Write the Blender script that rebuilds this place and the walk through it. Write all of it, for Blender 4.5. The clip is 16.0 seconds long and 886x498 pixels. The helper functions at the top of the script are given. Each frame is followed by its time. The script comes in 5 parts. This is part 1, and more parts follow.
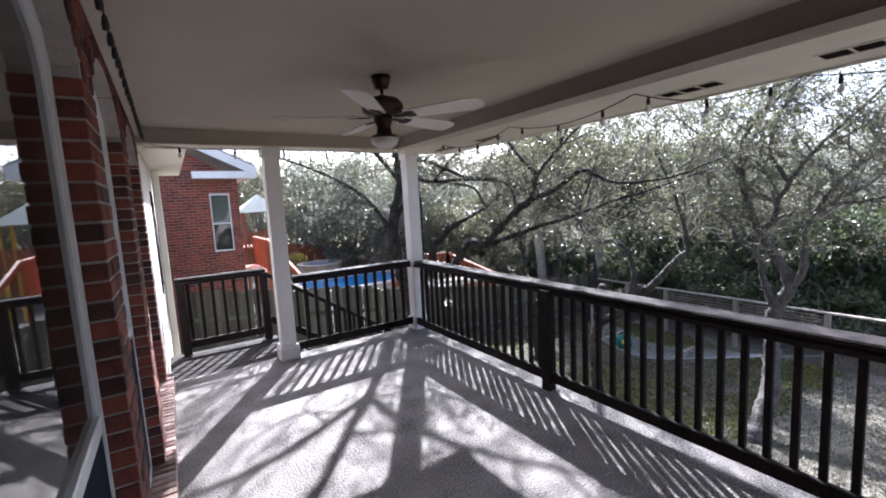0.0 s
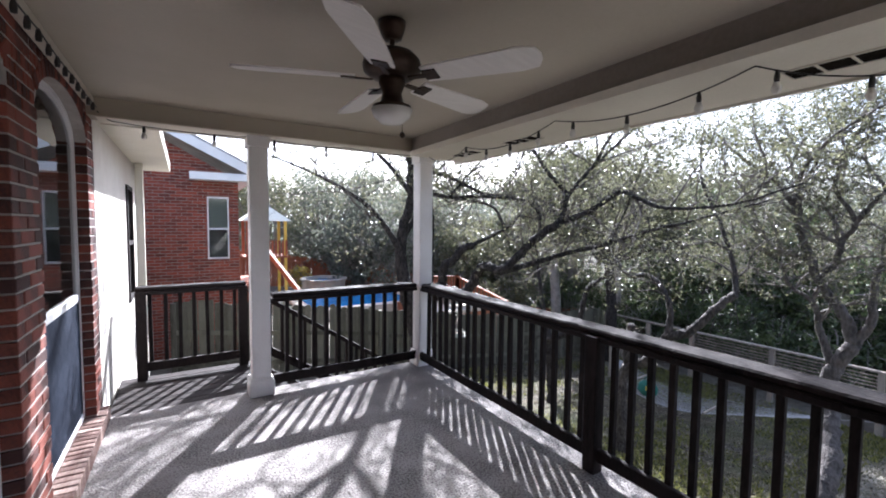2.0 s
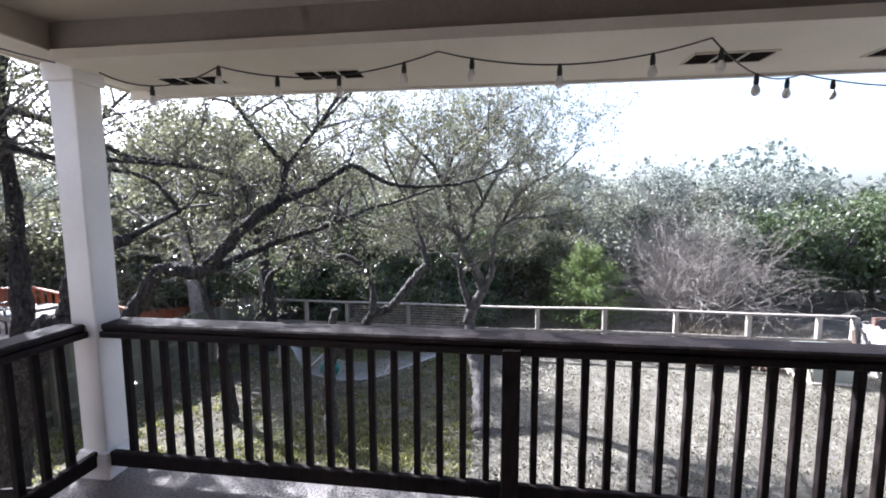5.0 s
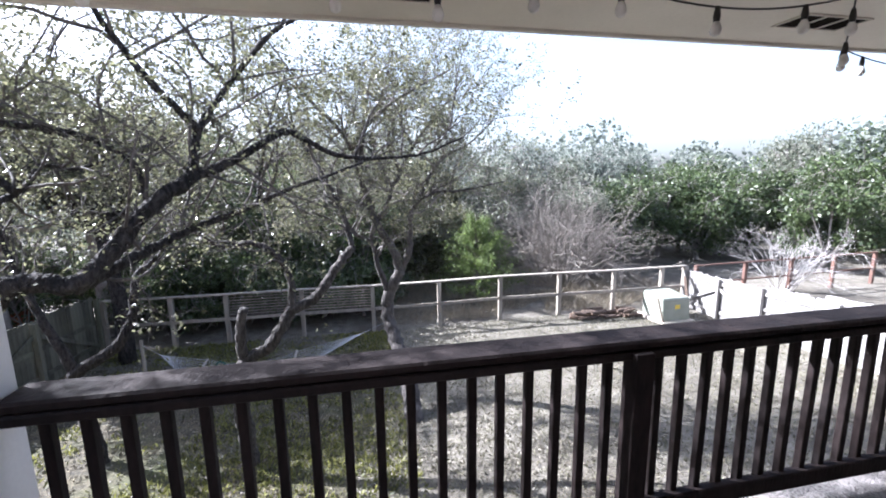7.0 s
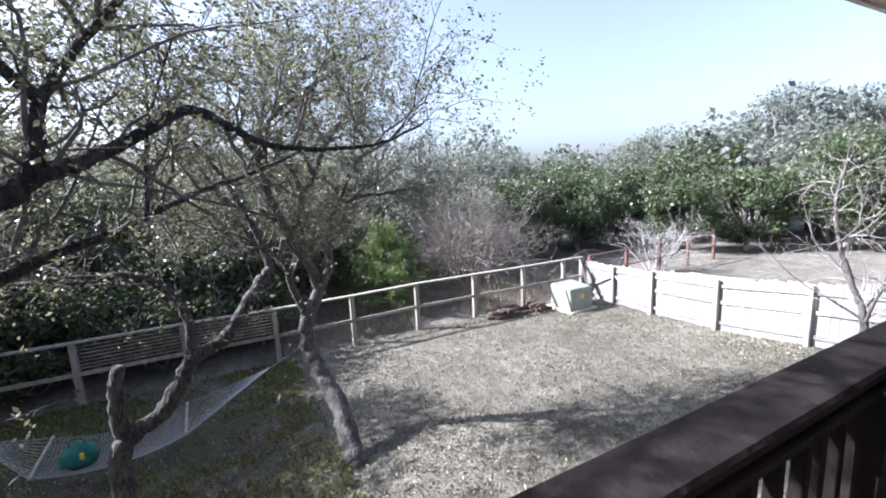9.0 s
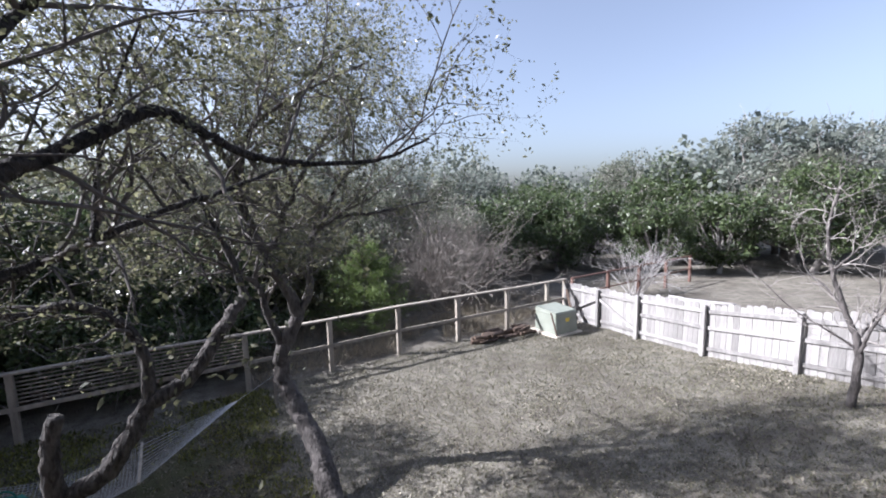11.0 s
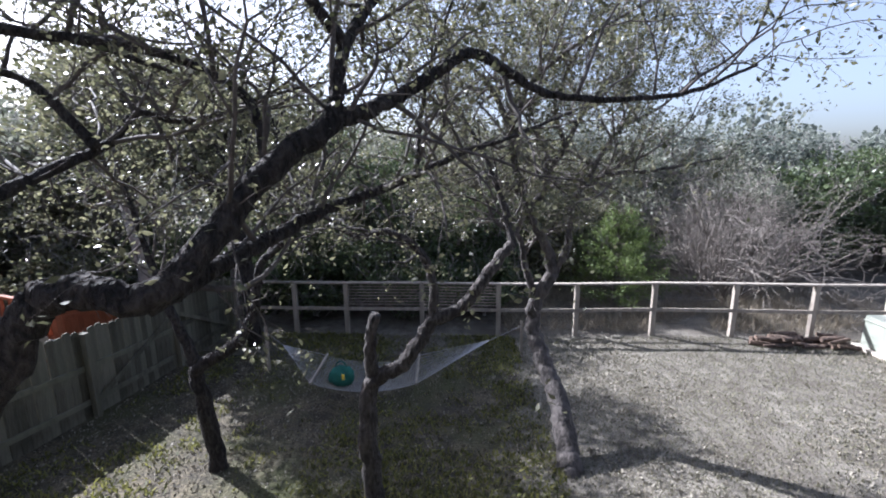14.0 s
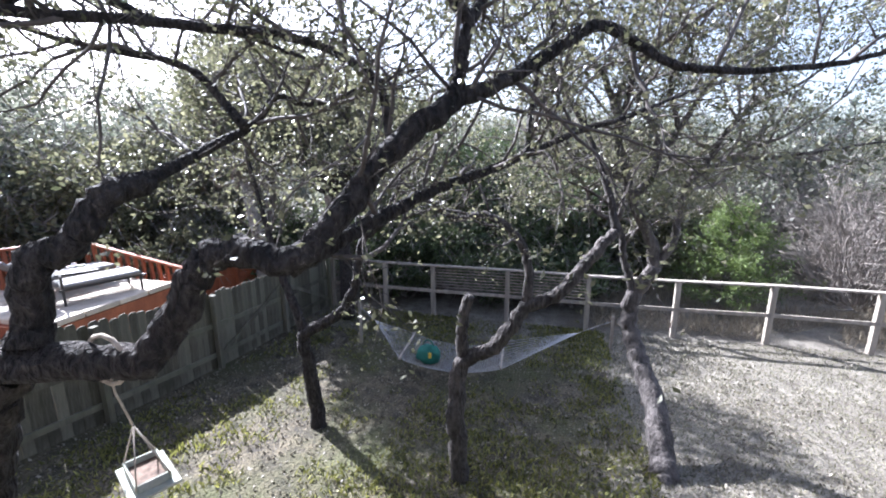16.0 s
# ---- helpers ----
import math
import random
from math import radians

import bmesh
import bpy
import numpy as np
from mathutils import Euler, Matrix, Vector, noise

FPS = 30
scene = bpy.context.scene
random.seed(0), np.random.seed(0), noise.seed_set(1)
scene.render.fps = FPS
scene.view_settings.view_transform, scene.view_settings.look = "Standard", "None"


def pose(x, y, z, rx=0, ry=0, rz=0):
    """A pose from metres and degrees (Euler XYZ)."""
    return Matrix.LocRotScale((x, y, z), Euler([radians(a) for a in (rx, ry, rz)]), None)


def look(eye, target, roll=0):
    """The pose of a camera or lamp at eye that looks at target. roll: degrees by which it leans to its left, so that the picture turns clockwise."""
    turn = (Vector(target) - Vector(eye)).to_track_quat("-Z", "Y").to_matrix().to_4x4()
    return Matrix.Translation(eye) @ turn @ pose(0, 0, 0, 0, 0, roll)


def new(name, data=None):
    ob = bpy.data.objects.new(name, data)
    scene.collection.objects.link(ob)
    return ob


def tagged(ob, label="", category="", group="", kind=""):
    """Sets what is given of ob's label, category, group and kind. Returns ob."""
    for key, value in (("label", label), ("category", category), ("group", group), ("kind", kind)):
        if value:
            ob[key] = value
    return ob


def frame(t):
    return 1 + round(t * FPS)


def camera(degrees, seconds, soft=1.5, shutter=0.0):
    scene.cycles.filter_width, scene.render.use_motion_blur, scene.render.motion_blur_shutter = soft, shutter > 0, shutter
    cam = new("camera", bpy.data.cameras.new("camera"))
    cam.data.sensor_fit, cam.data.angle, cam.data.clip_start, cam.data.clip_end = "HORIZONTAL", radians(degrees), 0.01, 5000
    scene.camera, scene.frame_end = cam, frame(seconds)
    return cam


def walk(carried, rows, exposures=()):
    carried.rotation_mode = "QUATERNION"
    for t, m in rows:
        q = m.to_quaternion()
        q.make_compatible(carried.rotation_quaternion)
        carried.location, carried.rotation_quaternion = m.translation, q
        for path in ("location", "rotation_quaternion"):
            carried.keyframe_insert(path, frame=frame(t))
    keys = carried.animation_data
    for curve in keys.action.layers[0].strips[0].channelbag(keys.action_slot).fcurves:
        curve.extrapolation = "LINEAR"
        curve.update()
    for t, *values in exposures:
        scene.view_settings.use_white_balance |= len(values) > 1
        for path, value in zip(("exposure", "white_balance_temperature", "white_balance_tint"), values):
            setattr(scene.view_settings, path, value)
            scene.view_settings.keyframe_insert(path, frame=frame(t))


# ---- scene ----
cam = camera(93.4, 16.0, soft=1.9)
METRES, EYE, TILT, LEAN, TURN = 6.3, 1.73, 0.0, 0.0, -33.0
ROWS = [
    (0.0, 0.0, 0.0, 0.0, -0.35, -6.47, 3.05),
    (0.5, 0.0023, 0.009, -0.0018, 0.91, -5.03, 2.94),
    (1.0, 0.0011, 0.0442, -0.0122, 3.52, -3.04, -1.69),
    (1.5, -0.0052, 0.0884, -0.0153, 6.04, -4.39, -4.15),
    (2.0, -0.01, 0.1383, -0.0158, 1.18, -3.31, -0.55),
    (2.5, -0.0323, 0.1835, -0.0174, -9.36, -3.81, -0.02),
    (3.0, -0.0532, 0.2285, -0.0196, -20.67, -6.8, 0.64),
    (3.5, -0.0736, 0.2713, -0.0185, -31.5, -6.01, -0.83),
    (4.0, -0.0984, 0.3119, -0.0165, -40.26, -6.05, 0.02),
    (6.5, -0.1707, 0.5453, -0.0102, -61.19, -7.89, -0.28),
    (7.0, -0.1604, 0.5957, -0.0095, -68.43, -9.92, 0.69),
    (7.5, -0.142, 0.6482, -0.0112, -73.49, -9.33, 0.7),
    (8.0, -0.1205, 0.6988, -0.0163, -77.76, -9.88, 1.61),
    (8.5, -0.0937, 0.7358, -0.0231, -82.2, -10.35, 2.79),
    (11.0, 0.0077, 0.8046, -0.0165, -87.84, -7.22, 1.33),
    (11.5, 0.0199, 0.8082, -0.027, -81.66, -7.67, 1.04),
    (12.0, 0.0215, 0.8131, -0.0322, -75.14, -7.5, 1.04),
    (12.5, 0.0218, 0.8194, -0.0368, -71.21, -9.72, 0.98),
    (13.0, 0.0188, 0.8264, -0.039, -65.84, -10.02, 0.66),
    (13.5, 0.0144, 0.8334, -0.0412, -59.72, -10.55, 0.58),
    (14.0, 0.0098, 0.8401, -0.0427, -54.45, -11.05, 0.39),
    (14.5, 0.0033, 0.846, -0.0443, -49.86, -11.62, 0.11),
    (15.0, -0.0014, 0.8505, -0.0465, -46.78, -12.11, 0.07),
    (15.5, -0.0057, 0.8544, -0.0482, -44.45, -12.33, -0.01),
    (16.0, -0.01, 0.8579, -0.05, -43.01, -12.68, 0.04),
]
EXPOSURES = [(0.0, 2.42, 5550.0, 15.0), (2.0, 2.42, 5550.0, 15.0), (3.5, 2.5, 5550.0, 16.0), (6.5, 2.52, 5500.0, 16.0), (8.5, 2.22, 5500.0, 16.0), (11.0, 1.5, 5650.0, 16.0),
             (13.0, 1.38, 5600.0, 16.0), (14.5, 2.0, 5500.0, 17.0), (15.0, 2.25, 5500.0, 17.0), (16.0, 2.48, 5500.0, 17.0)]
walk(cam, [(t, pose(0, 0, EYE, TILT, LEAN, TURN) @ pose(METRES * x, METRES * y, METRES * z, 90 + pitch, roll, yaw)) for t, x, y, z, yaw, pitch, roll in ROWS], EXPOSURES)

# ---- sky and sun ----
SUN_DIR = Vector((0.526, 0.85, 0.0)).normalized()
SUN_UP = radians(35.6)
world = bpy.data.worlds.new("sky")
scene.world = world
world.use_nodes = True
wn = world.node_tree.nodes
sky = wn.new("ShaderNodeTexSky")
sky.sky_type = "NISHITA"
sky.sun_disc = False
sky.sun_elevation = SUN_UP
sky.sun_rotation = math.atan2(SUN_DIR.x, SUN_DIR.y)
sky.dust_density = 2.8
sky.ozone_density = 1.6
sky.air_density = 1.0
wn["Background"].inputs["Strength"].default_value = 0.065
pale = wn.new("ShaderNodeHueSaturation")  # thin winter haze
pale.inputs["Saturation"].default_value = 0.62
pale.inputs["Value"].default_value = 1.18
world.node_tree.links.new(sky.outputs[0], pale.inputs["Color"])
world.node_tree.links.new(pale.outputs[0], wn["Background"].inputs["Color"])
sun_data = bpy.data.lights.new("sun", "SUN")
sun_data.energy = 5.0
sun_data.angle = radians(0.55)
sun_data.color = (1.0, 0.95, 0.87)
sun = new("sun", sun_data)
to_sun = Vector((SUN_DIR.x * math.cos(SUN_UP), SUN_DIR.y * math.cos(SUN_UP), math.sin(SUN_UP)))
sun.matrix_world = look(to_sun * 60, (0, 0, 0))


# ---- materials ----
def surface(name, dark, light, scale=8.0, rough=0.7, bump=0.2, fine=60.0, metallic=0.0, spread=0.12, stretch=(1, 1, 1), stain=None, fleck=0.5, deep=0.01, shine=0.5):
    """Two scales of mottling on a base colour, with fine relief. stain: colour of broad patches."""
    m = bpy.data.materials.new(name)
    m.use_nodes = True
    n, k = m.node_tree.nodes, m.node_tree.links
    b = n["Principled BSDF"]
    co = n.new("ShaderNodeTexCoord")
    mp = n.new("ShaderNodeMapping")
    mp.inputs["Scale"].default_value = stretch
    k.new(co.outputs["Object"], mp.inputs["Vector"])
    info = n.new("ShaderNodeObjectInfo")
    big = n.new("ShaderNodeTexNoise")
    big.inputs["Scale"].default_value = scale
    big.inputs["Detail"].default_value = 5
    small = n.new("ShaderNodeTexNoise")
    small.inputs["Scale"].default_value = fine
    small.inputs["Detail"].default_value = 3
    for t in (big, small):
        k.new(mp.outputs[0], t.inputs["Vector"])
    mix = n.new("ShaderNodeMath")
    mix.operation = "MULTIPLY_ADD"
    mix.inputs[1].default_value = fleck
    k.new(small.outputs["Fac"], mix.inputs[0])
    off = n.new("ShaderNodeMath")
    off.operation = "MULTIPLY_ADD"
    off.inputs[1].default_value = spread * 2
    off.inputs[2].default_value = -spread - fleck * 0.5
    k.new(info.outputs["Random"], off.inputs[0])
    add = n.new("ShaderNodeMath")
    k.new(big.outputs["Fac"], add.inputs[0])
    k.new(off.outputs[0], add.inputs[1])
    k.new(add.outputs[0], mix.inputs[2])
    ramp = n.new("ShaderNodeValToRGB")
    ramp.color_ramp.elements[0].position = 0.28
    ramp.color_ramp.elements[1].position = 0.72
    ramp.color_ramp.elements[0].color = (*dark, 1)
    ramp.color_ramp.elements[1].color = (*light, 1)
    k.new(mix.outputs[0], ramp.inputs[0])
    last = ramp.outputs[0]
    if stain:
        st = n.new("ShaderNodeTexNoise")
        st.inputs["Scale"].default_value = scale * 0.17
        st.inputs["Detail"].default_value = 6
        st.inputs["Roughness"].default_value = 0.65
        k.new(co.outputs["Object"], st.inputs["Vector"])
        sr = n.new("ShaderNodeValToRGB")
        sr.color_ramp.elements[0].position = 0.45
        sr.color_ramp.elements[1].position = 0.68
        k.new(st.outputs["Fac"], sr.inputs[0])
        mx = n.new("ShaderNodeMixRGB")
        mx.inputs[2].default_value = (*stain, 1)
        k.new(sr.outputs[0], mx.inputs[0])
        k.new(last, mx.inputs[1])
        last = mx.outputs[0]
    k.new(last, b.inputs["Base Color"])
    b.inputs["Roughness"].default_value = rough
    b.inputs["Metallic"].default_value = metallic
    b.inputs["Specular IOR Level"].default_value = shine
    if bump:
        bp = n.new("ShaderNodeBump")
        bp.inputs["Strength"].default_value = bump
        bp.inputs["Distance"].default_value = deep
        k.new(mix.outputs[0], bp.inputs["Height"])
        k.new(bp.outputs[0], b.inputs["Normal"])
    return m


def foliage(name, dark, light, through_light=0.35, gloss=0.45):
    """Leaves: each one its own tint, and light passes through."""
    m = bpy.data.materials.new(name)
    m.use_nodes = True
    n, k = m.node_tree.nodes, m.node_tree.links
    b = n["Principled BSDF"]
    geo = n.new("ShaderNodeNewGeometry")
    ramp = n.new("ShaderNodeValToRGB")
    ramp.color_ramp.elements[0].color = (*dark, 1)
    ramp.color_ramp.elements[1].color = (*light, 1)
    k.new(geo.outputs["Random Per Island"], ramp.inputs[0])
    k.new(ramp.outputs[0], b.inputs["Base Color"])
    b.inputs["Roughness"].default_value = gloss
    tr = n.new("ShaderNodeBsdfTranslucent")
    k.new(ramp.outputs[0], tr.inputs["Color"])
    mx = n.new("ShaderNodeMixShader")
    mx.inputs[0].default_value = through_light
    k.new(b.outputs[0], mx.inputs[1])
    k.new(tr.outputs[0], mx.inputs[2])
    k.new(mx.outputs[0], n["Material Output"].inputs["Surface"])
    return m


def pane_glass(name, tint=(0.55, 0.62, 0.62)):
    m = bpy.data.materials.new(name)
    m.use_nodes = True
    b = m.node_tree.nodes["Principled BSDF"]
    b.inputs["Base Color"].default_value = (*tint, 1)
    b.inputs["Roughness"].default_value = 0.02
    b.inputs["Transmission Weight"].default_value = 1.0
    b.inputs["IOR"].default_value = 1.5
    return m


DECK = surface("pebbled_deck_coating", (0.088, 0.078, 0.073), (0.315, 0.288, 0.275), 3.0, 0.9, 0.9, 70, stain=(0.172, 0.152, 0.143), fleck=1.9)
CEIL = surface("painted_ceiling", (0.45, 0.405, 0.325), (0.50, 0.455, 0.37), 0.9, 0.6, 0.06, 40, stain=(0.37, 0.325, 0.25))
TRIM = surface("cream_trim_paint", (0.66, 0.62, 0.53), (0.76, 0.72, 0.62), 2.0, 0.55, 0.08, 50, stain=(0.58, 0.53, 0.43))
WHITE = surface("white_column_paint", (0.72, 0.70, 0.68), (0.82, 0.80, 0.78), 2.5, 0.5, 0.08, 60, stain=(0.66, 0.63, 0.60))
DARKWOOD = surface("dark_stained_wood", (0.0064, 0.0044, 0.0044), (0.0208, 0.0136, 0.0128), 5.0, 0.78, 0.5, 45, stretch=(1, 1, 0.3), stain=(0.024, 0.0176, 0.0176), fleck=0.9, shine=0.22)
BRICK = surface("red_brick", (0.055, 0.022, 0.019), (0.23, 0.062, 0.040), 5.0, 0.85, 0.6, 90, spread=0.38)
MORTAR = surface("grey_mortar", (0.36, 0.33, 0.30), (0.52, 0.485, 0.45), 6.0, 0.9, 0.4, 80)
# Ledge bricks, paler than the red wall bricks.
PALEBRICK = surface("pale_ledge_brick", (0.17, 0.095, 0.078), (0.42, 0.31, 0.27), 6.0, 0.85, 0.5, 80, spread=0.3)
FRAME = surface("white_vinyl", (0.74, 0.74, 0.76), (0.80, 0.80, 0.82), 3.0, 0.35, 0.02, 30)
SCREEN = surface("navy_solar_screen", (0.010, 0.014, 0.026), (0.020, 0.026, 0.042), 20, 0.9, 0.1, 400, shine=0.08)
PALEWALL = surface("pale_stucco", (0.558, 0.522, 0.477), (0.666, 0.63, 0.585), 3.0, 0.85, 0.4, 50, stain=(0.504, 0.45, 0.405))
GLASS = pane_glass("window_glass")
ROOMDARK = surface("dim_room_plaster", (0.16, 0.15, 0.14), (0.22, 0.21, 0.20), 2, 0.8, 0.05, 30)
BRONZE = surface("oiled_bronze", (0.035, 0.024, 0.018), (0.07, 0.045, 0.032), 12, 0.38, 0.05, 60, metallic=0.7)
# Beam taupe is darkened in its colour for the shade on the inner face.
BEAMSHADE = surface("shaded_beam_taupe", (0.2, 0.172, 0.14), (0.272, 0.24, 0.2), 1.5, 0.6, 0.06, 40, stain=(0.16, 0.136, 0.108))
BLADE = surface("bleached_blade_wood", (0.76, 0.73, 0.68), (0.84, 0.81, 0.76), 6, 0.5, 0.06, 70, stretch=(1, 8, 1))
OPAL = surface("frosted_glass_bowl", (0.74, 0.72, 0.68), (0.80, 0.78, 0.74), 5, 0.25, 0.0, 20)
BLACK = surface("black_cable_rubber", (0.012, 0.011, 0.010), (0.03, 0.028, 0.026), 9, 0.5, 0.05, 60)
VENTDARK = surface("vent_mesh_dark", (0.006, 0.005, 0.004), (0.018, 0.014, 0.012), 30, 0.9, 0.3, 200, shine=0.03)
BARK = surface("oak_bark", (0.009, 0.0072, 0.00675), (0.054, 0.045, 0.0405), 9.0, 0.9, 1.0, 34, stretch=(1, 1, 0.45), fleck=1.5, deep=0.09)
PALEBARK = surface("pale_bark", (0.03, 0.0258, 0.0246), (0.108, 0.096, 0.09), 9.0, 0.9, 1.0, 28, stretch=(1, 1, 0.4), fleck=1.0, deep=0.03)
GREYBARK = surface("grey_oak_bark", (0.018, 0.0155, 0.0145), (0.085, 0.074, 0.068), 9.0, 0.9, 1.0, 30, stretch=(1, 1, 0.4), fleck=1.2, deep=0.04)
WOODTWIG = surface("lichened_twigs", (0.14, 0.125, 0.115), (0.30, 0.275, 0.255), 6.0, 0.9, 0.2, 40)
TWIG = surface("grey_twig_bark", (0.07, 0.06, 0.056), (0.20, 0.178, 0.166), 9.0, 0.85, 0.2, 40)
DEADTWIG = surface("bleached_twigs", (0.27, 0.255, 0.247), (0.42, 0.398, 0.383), 9.0, 0.85, 0.2, 40)
BRUSHTWIG = surface("brown_brush_twigs", (0.12, 0.104, 0.0896), (0.224, 0.2, 0.176), 4.0, 0.9, 0.2, 40)
OAKLEAF = foliage("oak_leaf", (0.055, 0.062, 0.032), (0.235, 0.23, 0.135), 0.5, 0.36)
GREYLEAF = foliage("grey_green_leaf", (0.075, 0.088, 0.06), (0.26, 0.27, 0.21), 0.5, 0.5)
DARKLEAF = foliage("dark_green_leaf", (0.024, 0.042, 0.016), (0.12, 0.155, 0.065), 0.38, 0.42)
CEDAR = foliage("cedar_needles", (0.06, 0.095, 0.025), (0.17, 0.225, 0.062), 0.4, 0.6)
# Distance haze is put into this paler, bluer leaf colour.
BLUELEAF = foliage("haze_toned_leaf", (0.10, 0.12, 0.10), (0.245, 0.265, 0.225), 0.5, 0.6)
GRASSBLADE = foliage("winter_grass", (0.0792, 0.0773, 0.0431), (0.234, 0.223, 0.149), 0.25, 0.7)
GREENGRASS = foliage("green_grass", (0.05, 0.06, 0.017), (0.27, 0.268, 0.075), 0.35, 0.6)
DRYGRASS = foliage("tall_dry_grass", (0.18, 0.15, 0.105), (0.345, 0.3, 0.225), 0.3, 0.8)
LITTER = foliage("leaf_litter", (0.0775, 0.0666, 0.048), (0.318, 0.29, 0.229), 0.1, 0.6)
FENCEWOOD = surface("weathered_cedar_fence", (0.05, 0.046, 0.033), (0.165, 0.155, 0.118), 3.0, 0.85, 0.4, 30, spread=0.2, stretch=(2, 2, 0.25), stain=(0.12, 0.122, 0.078))
PALEFENCE = surface("sun_bleached_fence", (0.16, 0.152, 0.146), (0.336, 0.32, 0.308), 3.0, 0.85, 0.35, 30, spread=0.22, stretch=(2, 2, 0.25), stain=(0.224, 0.212, 0.2))
POSTWOOD = surface("grey_post_wood", (0.204, 0.178, 0.149), (0.357, 0.315, 0.264), 4.0, 0.85, 0.35, 40, stretch=(2, 2, 0.3))
REDWOOD = surface("red_cedar_stain", (0.22, 0.065, 0.028), (0.36, 0.115, 0.052), 4.0, 0.6, 0.2, 40, stretch=(1, 1, 0.3))
WIRE = surface("galvanised_wire", (0.05, 0.048, 0.045), (0.09, 0.087, 0.083), 9, 0.7, 0.0, 40)
BOXGREEN = surface("pale_green_steel", (0.196, 0.212, 0.174), (0.264, 0.281, 0.238), 3, 0.55, 0.05, 60)
ROPE = surface("natural_rope", (0.36, 0.31, 0.25), (0.55, 0.49, 0.41), 30, 0.9, 0.5, 200)
NET = surface("grey_hammock_cord", (0.26, 0.26, 0.265), (0.40, 0.40, 0.40), 20, 0.85, 0.3, 150)
TEAL = surface("teal_cloth", (0.006, 0.075, 0.060), (0.02, 0.15, 0.12), 8, 0.8, 0.3, 80)
TROUGH = surface("pale_feeder_wood", (0.252, 0.27, 0.228), (0.36, 0.372, 0.324), 9, 0.8, 0.3, 60)
ROOF = surface("grey_roof_shingle", (0.24, 0.23, 0.225), (0.40, 0.39, 0.38), 3, 0.9, 0.6, 60)
STONE = surface("pale_limestone", (0.40, 0.35, 0.28), (0.58, 0.52, 0.44), 3, 0.85, 0.5, 40)
WATER = surface("pool_water", (0.02, 0.16, 0.42), (0.05, 0.26, 0.58), 2, 0.06, 0.15, 8)
YELLOW = surface("yellow_plastic", (0.62, 0.44, 0.05), (0.75, 0.55, 0.09), 4, 0.5, 0.05, 40)
LOGBARK = surface("firewood_bark", (0.05, 0.035, 0.027), (0.17, 0.12, 0.09), 14, 0.95, 0.8, 50)
SHADECLOTH = surface("pale_canopy_cloth", (0.55, 0.56, 0.48), (0.68, 0.69, 0.60), 3, 0.8, 0.1, 60)


# ---- building helpers ----
def thing(name, label, category, at=(0, 0, 0), group="", kind=""):
    e = new(name)
    e.location = at
    return tagged(e, label, category, group, kind)


def hold(ob, parent):
    ob.parent = parent
    up, m = parent, Matrix.Identity(4)
    while up is not None:
        m = up.matrix_basis.copy() @ m if up.parent is None else up.matrix_parent_inverse @ up.matrix_basis @ m
        up = up.parent
    ob.matrix_parent_inverse = m.inverted()
    return ob


def mesh_of(bm, name, mat, smooth=False):
    me = bpy.data.meshes.new(name)
    bmesh.ops.recalc_face_normals(bm, faces=bm.faces[:])
    bm.to_mesh(me)
    bm.free()
    me.materials.append(mat)
    if smooth:
        me.polygons.foreach_set("use_smooth", [True] * len(me.polygons))
    return me


def part(name, bm, mat, parent=None, label="", smooth=False):
    ob = new(name, mesh_of(bm, name, mat, smooth))
    if parent is not None:
        hold(ob, parent)
    if label:
        ob["label"] = label
    return ob


def piece(name, me, m, parent):
    """An object on shared mesh data under its parent."""
    ob = new(name, me)
    ob.parent = parent
    hold(ob, parent)
    ob.matrix_basis = m
    return ob


def setting(name, bm, mat, label, category):
    return tagged(part(name, bm, mat), label, category, "", "structure")


def box(x0, y0, z0, x1, y1, z1, bevel=0.0, bm=None):
    bm = bm or bmesh.new()
    own = bmesh.new() if bevel else bm
    vs = [own.verts.new(p) for p in ((x0, y0, z0), (x1, y0, z0), (x1, y1, z0), (x0, y1, z0), (x0, y0, z1), (x1, y0, z1), (x1, y1, z1), (x0, y1, z1))]
    for f in ((3, 2, 1, 0), (4, 5, 6, 7), (0, 1, 5, 4), (1, 2, 6, 5), (2, 3, 7, 6), (3, 0, 4, 7)):
        own.faces.new([vs[i] for i in f])
    if bevel:
        bmesh.ops.bevel(own, geom=own.edges[:], offset=bevel, segments=1, affect="EDGES")
        tmp = bpy.data.meshes.new("tmp")
        own.to_mesh(tmp)
        own.free()
        bm.from_mesh(tmp)
        bpy.data.meshes.remove(tmp)
    return bm


def beam(a, b, w, h, bm=None, bevel=0.0):
    """A squared timber from a to b, w across and h high."""
    a, b = Vector(a), Vector(b)
    d = b - a
    L = d.length
    z = d.normalized()
    up = Vector((0, 0, 1)) if abs(z.z) < 0.95 else Vector((0, 1, 0))
    x = z.cross(up).normalized()
    y = x.cross(z)
    m = Matrix((x, y, z)).transposed().to_4x4()
    m.translation = a
    bm = bm or bmesh.new()
    one = box(-w / 2, -h / 2, 0, w / 2, h / 2, L, bevel)
    one.transform(m)
    tmp = bpy.data.meshes.new("tmp")
    one.to_mesh(tmp)
    one.free()
    bm.from_mesh(tmp)
    bpy.data.meshes.remove(tmp)
    return bm


